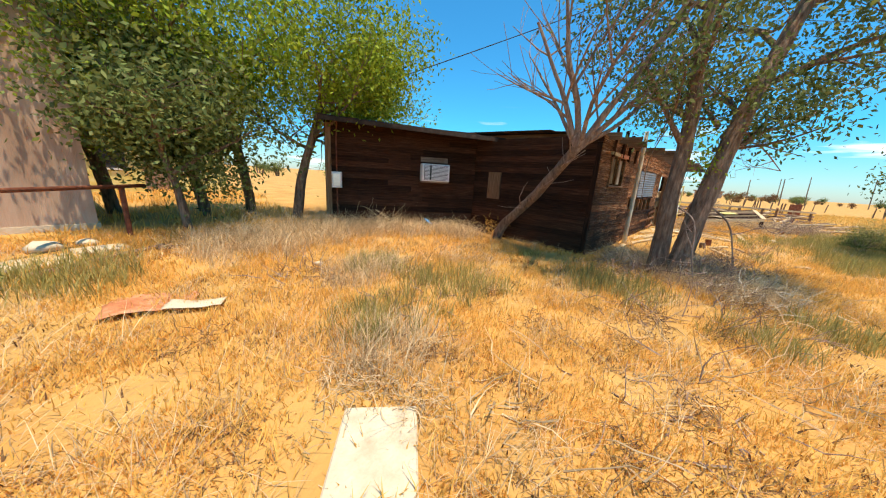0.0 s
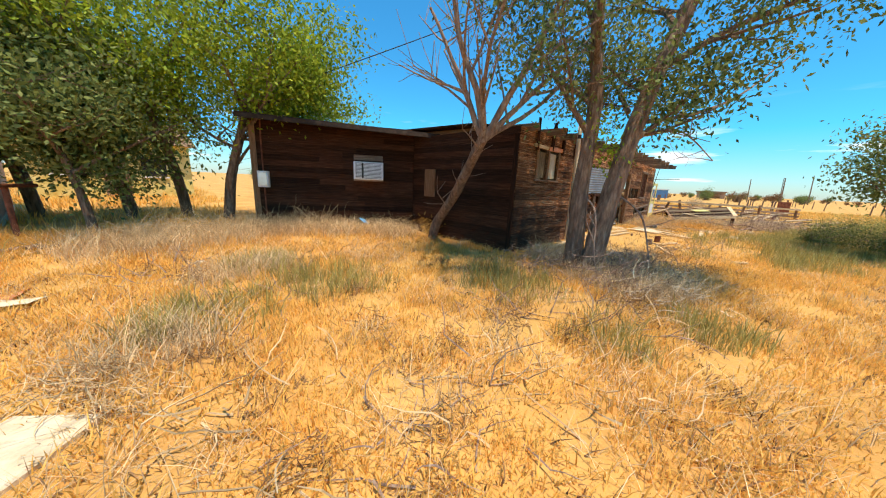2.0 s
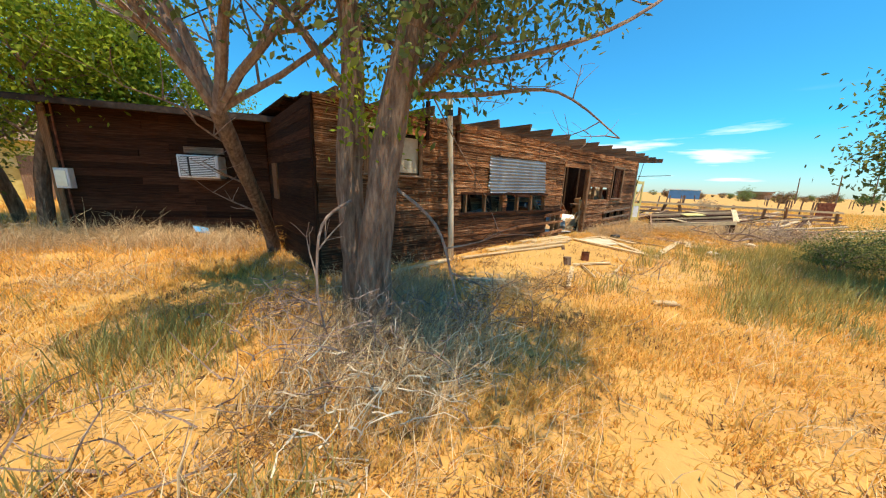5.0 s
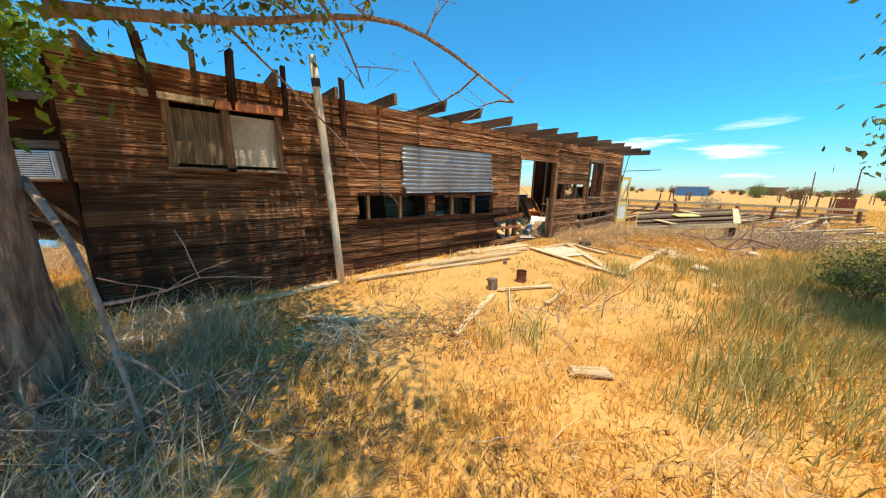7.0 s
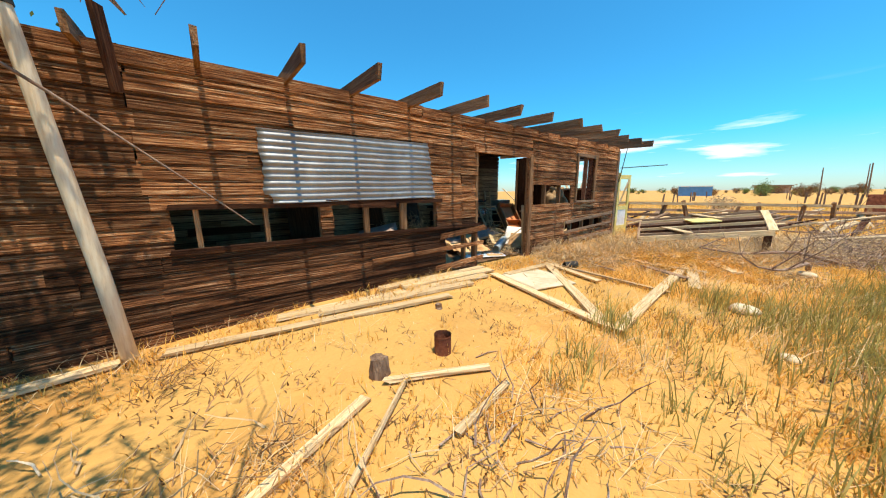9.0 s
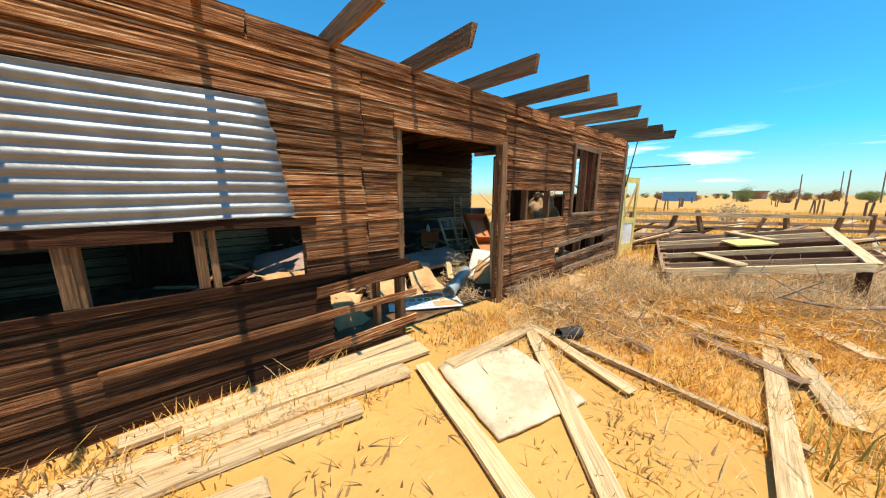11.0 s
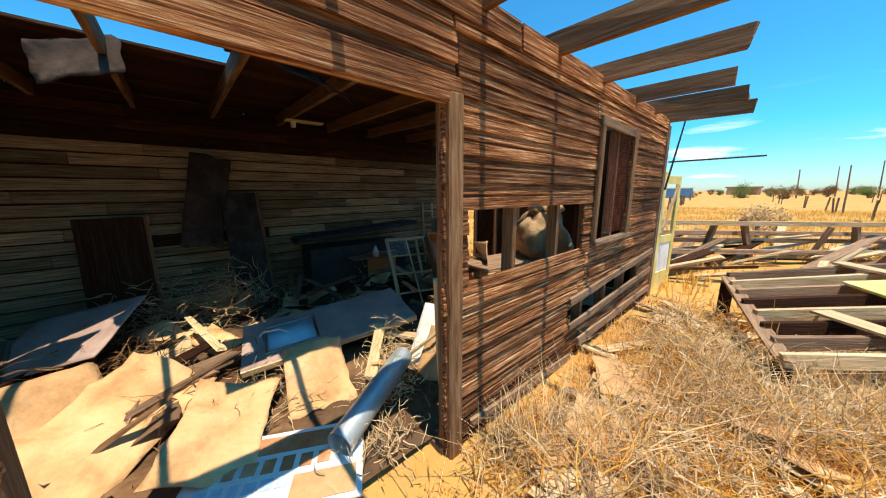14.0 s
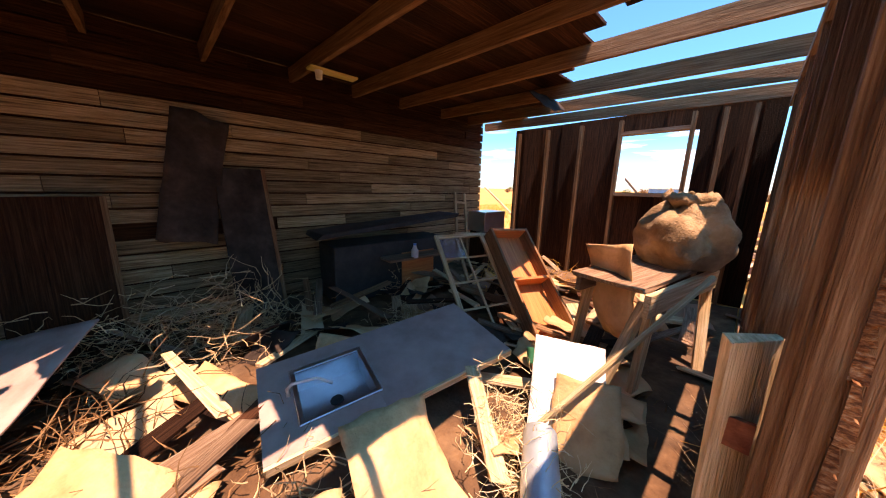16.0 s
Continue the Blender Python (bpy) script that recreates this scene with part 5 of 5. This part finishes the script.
for k in range(78):
    az = radians(rng.uniform(-24, 36))
    d = rng.uniform(85, 190)
    far_bush(d * math.cos(az), -3 + d * math.sin(az), rng.uniform(1.0, 2.6), rng.choice((LEAF2, BROWNWEED, LEAF2)), 400 + k)
for k in range(12):
    az = radians(rng.uniform(60, 130))
    d = rng.uniform(40, 80)
    far_bush(-6 + d * math.cos(az), d * math.sin(az), rng.uniform(2, 3.5), rng.choice((LEAF2, GREYWEED)), 260 + k)
far_bush(20, 5.5, 1.5, LEAF2, 300)
far_bush(19, -1.0, 0.9, GREYWEED, 301)
blue = empty("blue_shed", (90, 15, 0), "distant low blue metal building", "building", turn=15)
part("wall", block((4, 6, 2.2), (0, 0, 1.0)), FARBLUE, blue)
part("roof", block((4.4, 6.4, 0.2), (0, 0, 2.2)), WHITE, blue)
for x, y, w in ((165, 8, 9), (170, -44, 8)):
    e = empty("far_house", (x, y, 0), "distant pale low house", "house", "distant houses")
    part("wall", block((6, w, 2.6), (0, 0, 1.2)), STUCCO, e)
    part("roof", block((7, w + 1, 0.5), (0, 0, 2.7)), TIMBER, e)


# ---- inside the shed ----
rng = random.Random(99)
PALESTEM = material("bleached_stems", shades((0.50, 0.36, 0.18), (0.68, 0.53, 0.30), (0.80, 0.68, 0.45)), 2, 0.9, 0, island=True, vary=0.2)
BURLAP = material("dusty_burlap", shades((0.20, 0.12, 0.065), (0.40, 0.265, 0.15), (0.54, 0.39, 0.24)), 5, 0.95, 0.7, 60, stain=(0.16, 0.10, 0.055), stain_scale=3.0)
FLOOR = 0.02

# countertop with a steel sink, fallen at a slant
ctr = empty("countertop", (5.0, 1.66, 0.22), "fallen lilac-grey laminate countertop with a steel sink", "countertop", turn=7)
ctr.matrix_world = pose(4.80, 1.86, 0.22, 8, -5, -11)
CW, CD = 1.66, 0.76
sx0, sx1, sy0, sy1 = -0.62, -0.18, -0.22, 0.20
for a, b, c, d in ((-CW / 2, sx0, -CD / 2, CD / 2), (sx1, CW / 2, -CD / 2, CD / 2), (sx0, sx1, -CD / 2, sy0), (sx0, sx1, sy1, CD / 2)):
    part("top", block((b - a, d - c, 0.035), ((a + b) / 2, (c + d) / 2, 0)), LAMINATE, ctr)
part("front_edge", block((CW, 0.02, 0.05), (0, -CD / 2 - 0.011, -0.008)), PALE, ctr)
bm = bmesh.new()
W2, D2 = sx1 - sx0, sy1 - sy0
mid = ((sx0 + sx1) / 2, (sy0 + sy1) / 2)
block((W2, D2, 0.006), (mid[0], mid[1], -0.15), bm=bm)
for s in (-1, 1):
    block((0.006, D2, 0.16), (mid[0] + s * W2 / 2, mid[1], -0.07), bm=bm)
    block((W2, 0.006, 0.16), (mid[0], mid[1] + s * D2 / 2, -0.07), bm=bm)
sink = part("sink_basin", bm, STEEL, ctr)
bm = bmesh.new()
for s in (-1, 1):
    block((0.03, D2 + 0.05, 0.012), (mid[0] + s * (W2 / 2 + 0.008), mid[1], 0.024), bm=bm, bevel=0.003)
    block((W2 + 0.05, 0.03, 0.012), (mid[0], mid[1] + s * (D2 / 2 + 0.008), 0.0245), bm=bm, bevel=0.003)
part("sink_rim", bm, STEEL, ctr)
part("drain", tube([(mid[0], mid[1], -0.146), (mid[0], mid[1], -0.138)], [0.045, 0.04], 16), BLACK, sink)
smooth(part("faucet", tube([(sx0 - 0.05, 0.02, 0.02), (sx0 - 0.05, 0.02, 0.07), (sx0 - 0.02, 0.02, 0.10), (sx0 + 0.12, -0.02, 0.11), (sx0 + 0.2, -0.06, 0.06)], [0.013, 0.012, 0.011, 0.010, 0.010], 10), WHITE, ctr, "white curved faucet"))

# cardboard and panels in the sun
for k, (x, y, z, w, h, rx, ry, rz, mat, lab) in enumerate((
        (4.40, 1.14, 0.15, 0.48, 0.60, 32, 4, -8, CARD, "torn tan cardboard propped before the sink"),
        (3.18, 1.42, 0.16, 1.15, 0.62, 20, -10, 52, CARD, "large sunlit curled cardboard on the floor"),
        (2.75, 1.85, 0.22, 1.0, 0.6, 16, 12, 40, CARD, "sunlit crumpled cardboard on the floor"),
        (3.75, 1.0, 0.14, 0.75, 0.5, 14, -12, 66, CARD, "flattened cardboard near the doorway"),
        (2.35, 1.25, 0.12, 0.9, 0.6, 12, -8, 20, CARD, "flattened cardboard under the wall"),
        (5.42, 0.82, 0.24, 0.44, 0.62, 46, 4, -60, WHITE, "white board leaning in rubble"),
        (5.30, 0.66, 0.18, 0.34, 0.48, 42, 6, -62, CARD, "tan board leaning on a white board"),
        (6.6, 1.25, 0.12, 0.6, 0.5, 10, 5, 10, CARD, "sunlit cardboard under the bench"),
        (6.9, 2.0, 0.25, 0.6, 0.5, 35, 10, -20, CARD, "curled tan sheet behind the drawer"),
        (2.75, 3.0, 0.32, 1.0, 0.8, 22, -12, -30, LAMINATE, "grey laminate panel lying in shade"),
        (5.15, 2.95, 0.25, 0.16, 0.75, 20, 20, 35, TIMBER, "pale broken board with peeling paper"),
        (5.9, 1.25, 0.10, 0.5, 0.4, 12, -8, 15, CARD, "sunlit cardboard piece by the bench"),
        (1.2, 0.7, 0.1, 0.7, 0.5, 6, 4, 0, CARD, "sunlit cardboard seen through the torn wall"),
        (0.2, 0.8, 0.1, 0.6, 0.5, 6, -4, 40, CARD, "sunlit cardboard seen through the torn wall"),
        (2.9, 0.55, 0.12, 0.35, 0.4, 40, 0, 20, CARD, "ragged cardboard behind the broken boards"))):
    warped("cardboard_sheet" if mat == CARD else ("laminate_sheet" if mat == LAMINATE else "wood_board"), w, h, mat, pose(x, y, z, rx, ry, rz), lab, "panel", 40 + k, 0.13 if mat == CARD else 0.015, 0.006 if mat == CARD else 0.014, 14, 0.07 if mat == CARD else 0.01)

# painted sign lying in the doorway
sign = empty("painted_sign", (3.95, 0.52, 0.035), "fallen white sign with faded red and blue lettering", "sign", turn=-28)
part("board", block((0.95, 0.55, 0.015), (0, 0, 0), bevel=0.003), WHITE, sign)
part("red_band", block((0.72, 0.13, 0.004), (-0.08, 0.17, 0.011)), REDCLOTH, sign, "faded red painted patch")
part("dust_patch", block((0.34, 0.17, 0.004), (0.27, -0.16, 0.0112)), CARD, sign, "tan dust-stained patch")
for row, (y0, x0, n, w, h, mat) in enumerate(((0.02, -0.36, 7, 0.075, 0.10, REDCLOTH), (-0.10, -0.36, 8, 0.06, 0.075, FADEDBLUE), (-0.205, -0.2, 9, 0.045, 0.06, FADEDBLUE))):
    for k in range(n):
        x = x0 + k * w * 1.35
        bm = block((w * rng.uniform(0.7, 1.1), h * rng.uniform(0.8, 1.0), 0.004), (x, y0, 0.0111))
        part("lettering", bm, mat, sign)

# duct pipe
duct = empty("stove_pipe", (4.25, 0.36, 0.12), "length of pale zinc stove pipe on rubble", "pipe")
a, b = Vector((0, 0, 0)), Vector((0.75, 0.42, 0.10))
bm = tube([a, a.lerp(b, 0.5), b], [0.085, 0.085, 0.085], 20, cap=False)
tube([a, b], [0.080, 0.080], 20, bm, cap=False)
smooth(part("pipe", bm, DUCT, duct))
part("seam", tube([a.lerp(b, 0.55), a.lerp(b, 0.58)], [0.0885, 0.0885], 20, cap=False), DUCT, duct)
pot = empty("black_drain_pipe", (4.42, -1.15, ground_z(4.42, -1.15) + 0.07), "short black drain pipe in weeds", "pipe")
smooth(part("pipe", tube([(0, 0, 0), (0.22, -0.1, 0.01)], [0.07, 0.07], 16, cap=False), BLACK, pot))


# window sashes
def sash(m, w, h, cols, rows, label):
    e = empty("salvaged_window", (0, 0, 0), label, "window", "salvaged windows")
    e.matrix_world = m
    t = 0.045
    for x in (0, w):
        part("stile", block((t, 0.03, h + t), (x, 0, h / 2)), PALE, e)
    for z in (0, h):
        part("rail", block((w - t, 0.03, t), (w / 2, 0, z)), PALE, e)
    for k in range(1, cols):
        part("muntin", block((0.018, 0.022, h - t), (w * k / cols, 0, h / 2)), PALE, e)
    for k in range(1, rows):
        part("muntin", block((w - t, 0.0215, 0.018), (w / 2, 0, h * k / rows)), PALE, e)
    return e, w, h


def basis(at, xdir, zdir):
    """A pose at that place with its x and z along the given ways."""
    z = Vector(zdir).normalized()
    y = z.cross(Vector(xdir)).normalized()
    x = y.cross(z)
    m = Matrix((x, y, z)).transposed().to_4x4()
    m.translation = at
    return m


s1, w1, h1 = sash(basis((5.72, 1.86, 0.03), (0.9, -0.35, 0.0), (0.3, 0.85, 0.85)), 0.60, 1.25, 2, 4, "weathered six-light window sash leaning in rubble")
pn = part("pane", block((w1 / 2 - 0.03, 0.004, h1 / 4 - 0.02), (w1 / 4, 0, h1 * 0.875)), glass, s1)
pn.visible_shadow = False
sash(basis((6.85, 2.9, 0.1), (0.95, -0.25, 0.0), (0.3, 0.7, 0.9)), 0.75, 0.85, 1, 1, "empty grey window frame leaning on rubble")

# orange drawer unit on its end
dr = empty("drawer_unit", (0, 0, 0), "open varnished orange wooden drawer tray leaning", "drawer")
dr.matrix_world = basis((6.12, 1.42, 0.04), (0.9, -0.25, 0.0), (0.35, 0.9, 0.95)) @ Matrix.Diagonal((1.2, 1.1, 1.3, 1))
part("back_panel", block((0.42, 0.012, 1.0), (0.21, 0.07, 0.5)), ORANGEW, dr)
for x in (0.0, 0.42):
    part("side", block((0.024, 0.15, 1.03), (x, 0, 0.5)), TIMBER_X, dr)
for z in (0.0, 0.5, 1.0):
    part("divider", block((0.396, 0.148, 0.022), (0.21, 0, z)), ORANGEW, dr)

# work bench behind the post
bench = empty("work_bench", (6.05, 0.10, FLOOR), "rough wooden bench on slanted trestle legs", "bench", turn=8)
part("apron", beam((-0.1, 0.5, 0.72), (1.0, 0.1, 0.74), 0.04, 0.15, rough=0.005, rng=rng), PALE, bench)
part("top", beam((0.0, 0.75, 0.82), (1.2, 0.35, 0.84), 0.5, 0.035, rough=0.006, rng=rng), TIMBER, bench)
part("back_apron", beam((0.1, 0.95, 0.74), (1.2, 0.6, 0.75), 0.04, 0.12), TIMBER, bench)
for p, q in (((0.02, 0.5, 0.0), (0.0, 0.46, 0.74)), ((-0.2, 0.7, 0.0), (0.05, 0.5, 0.72)), ((0.8, 0.1, 0.0), (0.95, 0.14, 0.72)), ((0.4, 1.0, 0.0), (0.3, 0.9, 0.74)), ((1.1, 0.7, 0.0), (1.1, 0.62, 0.74))):
    part("leg", beam(p, q, 0.07, 0.045, rough=0.004, rng=rng), PALE, bench)
bm = bmesh.new()
bmesh.ops.create_icosphere(bm, subdivisions=5, radius=0.30)
for w in bm.verts:
    q = w.co.copy()
    turn = math.atan2(q.y, q.x)
    fold = 0.045 * math.sin(5 * turn + 3 * noise.noise(q * 3)) * (0.4 + max(0.0, q.z) * 2)
    w.co.x *= 1.05
    w.co += q.normalized() * (0.12 * noise.noise(q * 3.4) + 0.05 * noise.noise(q * 9) + fold)
    if q.z > 0.2:
        w.co.z += 0.05 * noise.noise(Vector((turn * 2, 0, 5)))
    if w.co.z < -0.22:
        w.co.z = -0.22 + 0.03 * noise.noise(q * 6)
sack = empty("burlap_sack", (6.82, 0.55, 1.08), "slumped dusty tan burlap sack heaped on a bench", "sack", turn=20)
smooth(part("body", bm, BURLAP, sack))
v, f = [], []
for k in range(33):
    a = k * math.tau / 32
    for rr, z in ((0.13, 0.26), (0.19, 0.33), (0.15, 0.39)):
        rr *= 1 + 0.35 * noise.noise(Vector((math.cos(a) * 2, math.sin(a) * 2, z * 4)))
        v.append((rr * math.cos(a) + 0.03, rr * math.sin(a), z + 0.05 * noise.noise(Vector((math.cos(a) * 3, math.sin(a) * 3, 7)))))
for k in range(32):
    for j in (0, 1):
        f.append((k * 3 + j, k * 3 + 3 + j, k * 3 + 4 + j, k * 3 + 1 + j))
mouth = smooth(raw("mouth", v, f, BURLAP, sack))
mouth.modifiers.new("thickness", "SOLIDIFY").thickness = 0.008
warped("curled_sheet", 0.45, 0.7, CARD, pose(6.15, 0.85, 0.72, 78, 10, 55), "curled tan leather-like sheet by the bench", "sheet", 70, 0.12, 0.006)
lath = empty("long_lath", (5.0, 0.92, 0.05), "long thin wooden lath leaning across rubble", "lath")
part("lath", beam((0, 0, 0), (1.1, -0.62, 0.92), 0.03, 0.02), PALE, lath)
brk = empty("door_stop_board", (4.93, 0.10, 0.0), "split board nailed beside the door post", "board")
part("board", beam((0.03, 0.02, 0.0), (0.0, 0.04, 1.05), 0.16, 0.025, rough=0.01, rng=rng, roll=80), PALE, brk)
part("latch", block((0.02, 0.07, 0.1), (-0.02, 0.03, 0.75)), RUST, brk)

# dark furniture and panels along the back
for x, w, h, mat, lab in ((3.1, 0.62, 1.35, DARKWOOD, "dark wooden panel leaning on the back wall"), (1.3, 0.8, 1.3, DARKWOOD, "dark wooden panel leaning on the back wall"), (4.42, 0.48, 1.65, TARPAPER, "dark felt strip hanging down the back wall")):
    e = empty("plywood_sheet", (x, 4.9, FLOOR), lab, "panel")
    e.matrix_world = pose(x, 3.75, FLOOR, -14, 0, 3)
    part("panel", block((w, 0.03, h), (0, 0, h / 2), bevel=0.006), mat, e)
    part("edge_strip", block((0.04, 0.034, h), (w / 2 - 0.02, -0.004, h / 2)), TIMBER_X, e)
warped("hanging_felt", 0.46, 1.25, TARPAPER, pose(4.0, 4.05, 1.5, 86, 12, 4), "torn roofing felt hanging from the ceiling", "roofing felt", 81, 0.12, 0.006)
cab = empty("dark_cabinet", (5.9, 3.75, FLOOR), "broken dark cabinet with a slanted top board", "cabinet", turn=-4)
part("body", block((1.7, 0.55, 0.72), (0.1, 0, 0.36), bevel=0.01), BLACK, cab)
part("top_board", beam((-0.95, -0.05, 0.86), (1.2, -0.02, 1.02), 0.5, 0.05, rough=0.01, rng=rng), BLACK, cab)
part("front_panel", block((0.55, 0.02, 0.5), (0.45, -0.29, 0.3), bevel=0.004), ORANGEW, cab, "dull brown door panel")
part("shelf", block((0.9, 0.3, 0.03), (0.3, -0.4, 0.52)), TIMBER, cab)
jug = empty("white_jug", (6.1, 3.22, 0.54), "small white plastic jug on a shelf", "jug")
smooth(part("body", tube([(0, 0, 0), (0, 0, 0.1), (0, 0, 0.14), (0, 0, 0.17)], [0.05, 0.05, 0.025, 0.02], 14), WHITE, jug))
part("cap", tube([(0, 0, 0.17), (0, 0, 0.19)], [0.022, 0.022], 12), BLUEP, jug)
cup = empty("green_cup", (5.62, 1.18, 0.17), "crushed green plastic cup in rubble", "cup", turn=30)
smooth(part("cup", tube([(0, 0, 0), (0.05, 0, 0.1)], [0.03, 0.045], 12, cap=False), GREENP, cup))
box = empty("metal_box", (8.1, 3.6, 0.7), "grey metal box near the back corner", "box")
part("box", block((0.6, 0.4, 0.35), (0, 0, 0.18), bevel=0.01), STEEL, box)
part("stand", block((0.5, 0.35, 0.72), (0, 0, -0.36)), DARKWOOD, box)
lad = empty("step_ladder", (7.9, 4.9, FLOOR), "small weathered wooden ladder against the back wall", "ladder")
lad.matrix_world = pose(7.75, 3.95, FLOOR, -12, 6, 0)
for x in (0, 0.28):
    part("rail", block((0.05, 0.03, 1.4), (x, 0, 0.7)), PALE, lad)
for k in range(4):
    part("rung", block((0.23, 0.03, 0.04), (0.14, 0, 0.25 + k * 0.32)), PALE, lad)

# rubble: boards, scraps, tumbleweeds
for k in range(120):
    x, y, a = rng.uniform(1.2, 8.6), rng.uniform(0.4, 3.7), rng.uniform(0, math.pi)
    if 4.0 < x < 5.9 and 1.0 < y < 2.2 or (3.3 < x < 4.7 and y < 0.9) or (x < 4.4 and y < 1.2 and k % 2):
        continue
    ln = rng.uniform(0.3, 1.1)
    e = empty("rubble_board", (x, y, FLOOR + rng.uniform(0.03, 0.14)), "broken board in the floor rubble", "board", "floor rubble")
    part("plank", beam((0, 0, 0), (ln * math.cos(a), ln * math.sin(a), rng.uniform(-0.04, 0.18)), rng.uniform(0.05, 0.14), 0.022, rough=0.008, rng=rng, roll=rng.uniform(-20, 20)),
         rng.choice((TIMBER, PALE, DARKWOOD, TIMBER_X)), e)
for k in range(120):
    x, y = rng.uniform(1.6, 8.4), rng.uniform(0.5, 3.6)
    if 4.0 < x < 5.9 and 1.0 < y < 2.2 or (x < 4.6 and y < 2.4 and k % 5):
        continue
    warped("rubble_scrap", rng.uniform(0.2, 0.6), rng.uniform(0.18, 0.45), rng.choice((CARD, CARD, TIMBER, PALE, TARPAPER)), pose(x, y, FLOOR + 0.07, rng.uniform(-25, 25), rng.uniform(-25, 25), rng.uniform(0, 180)),
           "torn scrap in the floor rubble", "scrap", 100 + k, 0.1, 0.006, 10, 0.09, "floor rubble")
for k, (x, y, sx, sy, sz, n, mat) in enumerate(((4.05, 3.35, 0.75, 0.6, 0.75, 420, GREYWEED), (3.3, 3.7, 0.6, 0.6, 0.6, 260, GREYWEED), (5.0, 0.95, 0.34, 0.3, 0.5, 300, PALESTEM), (4.8, 0.7, 0.3, 0.28, 0.35, 240, PALESTEM),
                                                  (7.6, 2.6, 0.7, 0.6, 0.4, 320, STRAW), (6.0, 3.6, 0.5, 0.4, 0.4, 170, GREYWEED), (5.5, 2.6, 0.4, 0.4, 0.3, 130, GREYWEED), (4.5, 0.25, 0.3, 0.2, 0.2, 100, GREYWEED), (3.6, 1.7, 0.6, 0.6, 0.15, 130, BROWNWEED), (4.0, 1.3, 0.5, 0.5, 0.12, 110, GREYWEED), (3.2, 2.6, 0.7, 0.6, 0.3, 200, BROWNWEED))):
    twigs("tumbleweed", (x, y, FLOOR), (sx, sy, sz), n, mat, "tangled dry tumbleweed among rubble", 130 + k, 0.002 if mat == PALESTEM else 0.0035)

# torn felt hanging from the rafters by the roof holes
for k, (x, y, w, h, rx, ry) in enumerate(((2.6, 2.2, 0.6, 0.5, 60, 10), (3.3, 2.25, 0.5, 0.35, 75, -15), (4.5, 1.4, 0.7, 0.5, 40, 20), (7.4, 2.2, 0.6, 0.4, 35, -10))):
    warped("torn_felt", w, h, TARPAPER, pose(x, y, TOP - 0.03, rx, ry, rng.uniform(-20, 20)), "torn dark roofing felt hanging from the rafters", "roofing felt", 150 + k, 0.1, 0.006, 10, 0.1, "hanging felt")
lamp = empty("ceiling_fixture", (5.05, 3.45, TOP + 0.003), "broken pale ceiling fixture on a scrap of yellow board", "fixture")
part("board", block((0.5, 0.12, 0.02), (0.15, 0, 0.0)), YELLOW, lamp)
part("socket", tube([(0, 0, 0), (0, 0, -0.09)], [0.04, 0.03], 10), WHITE, lamp)
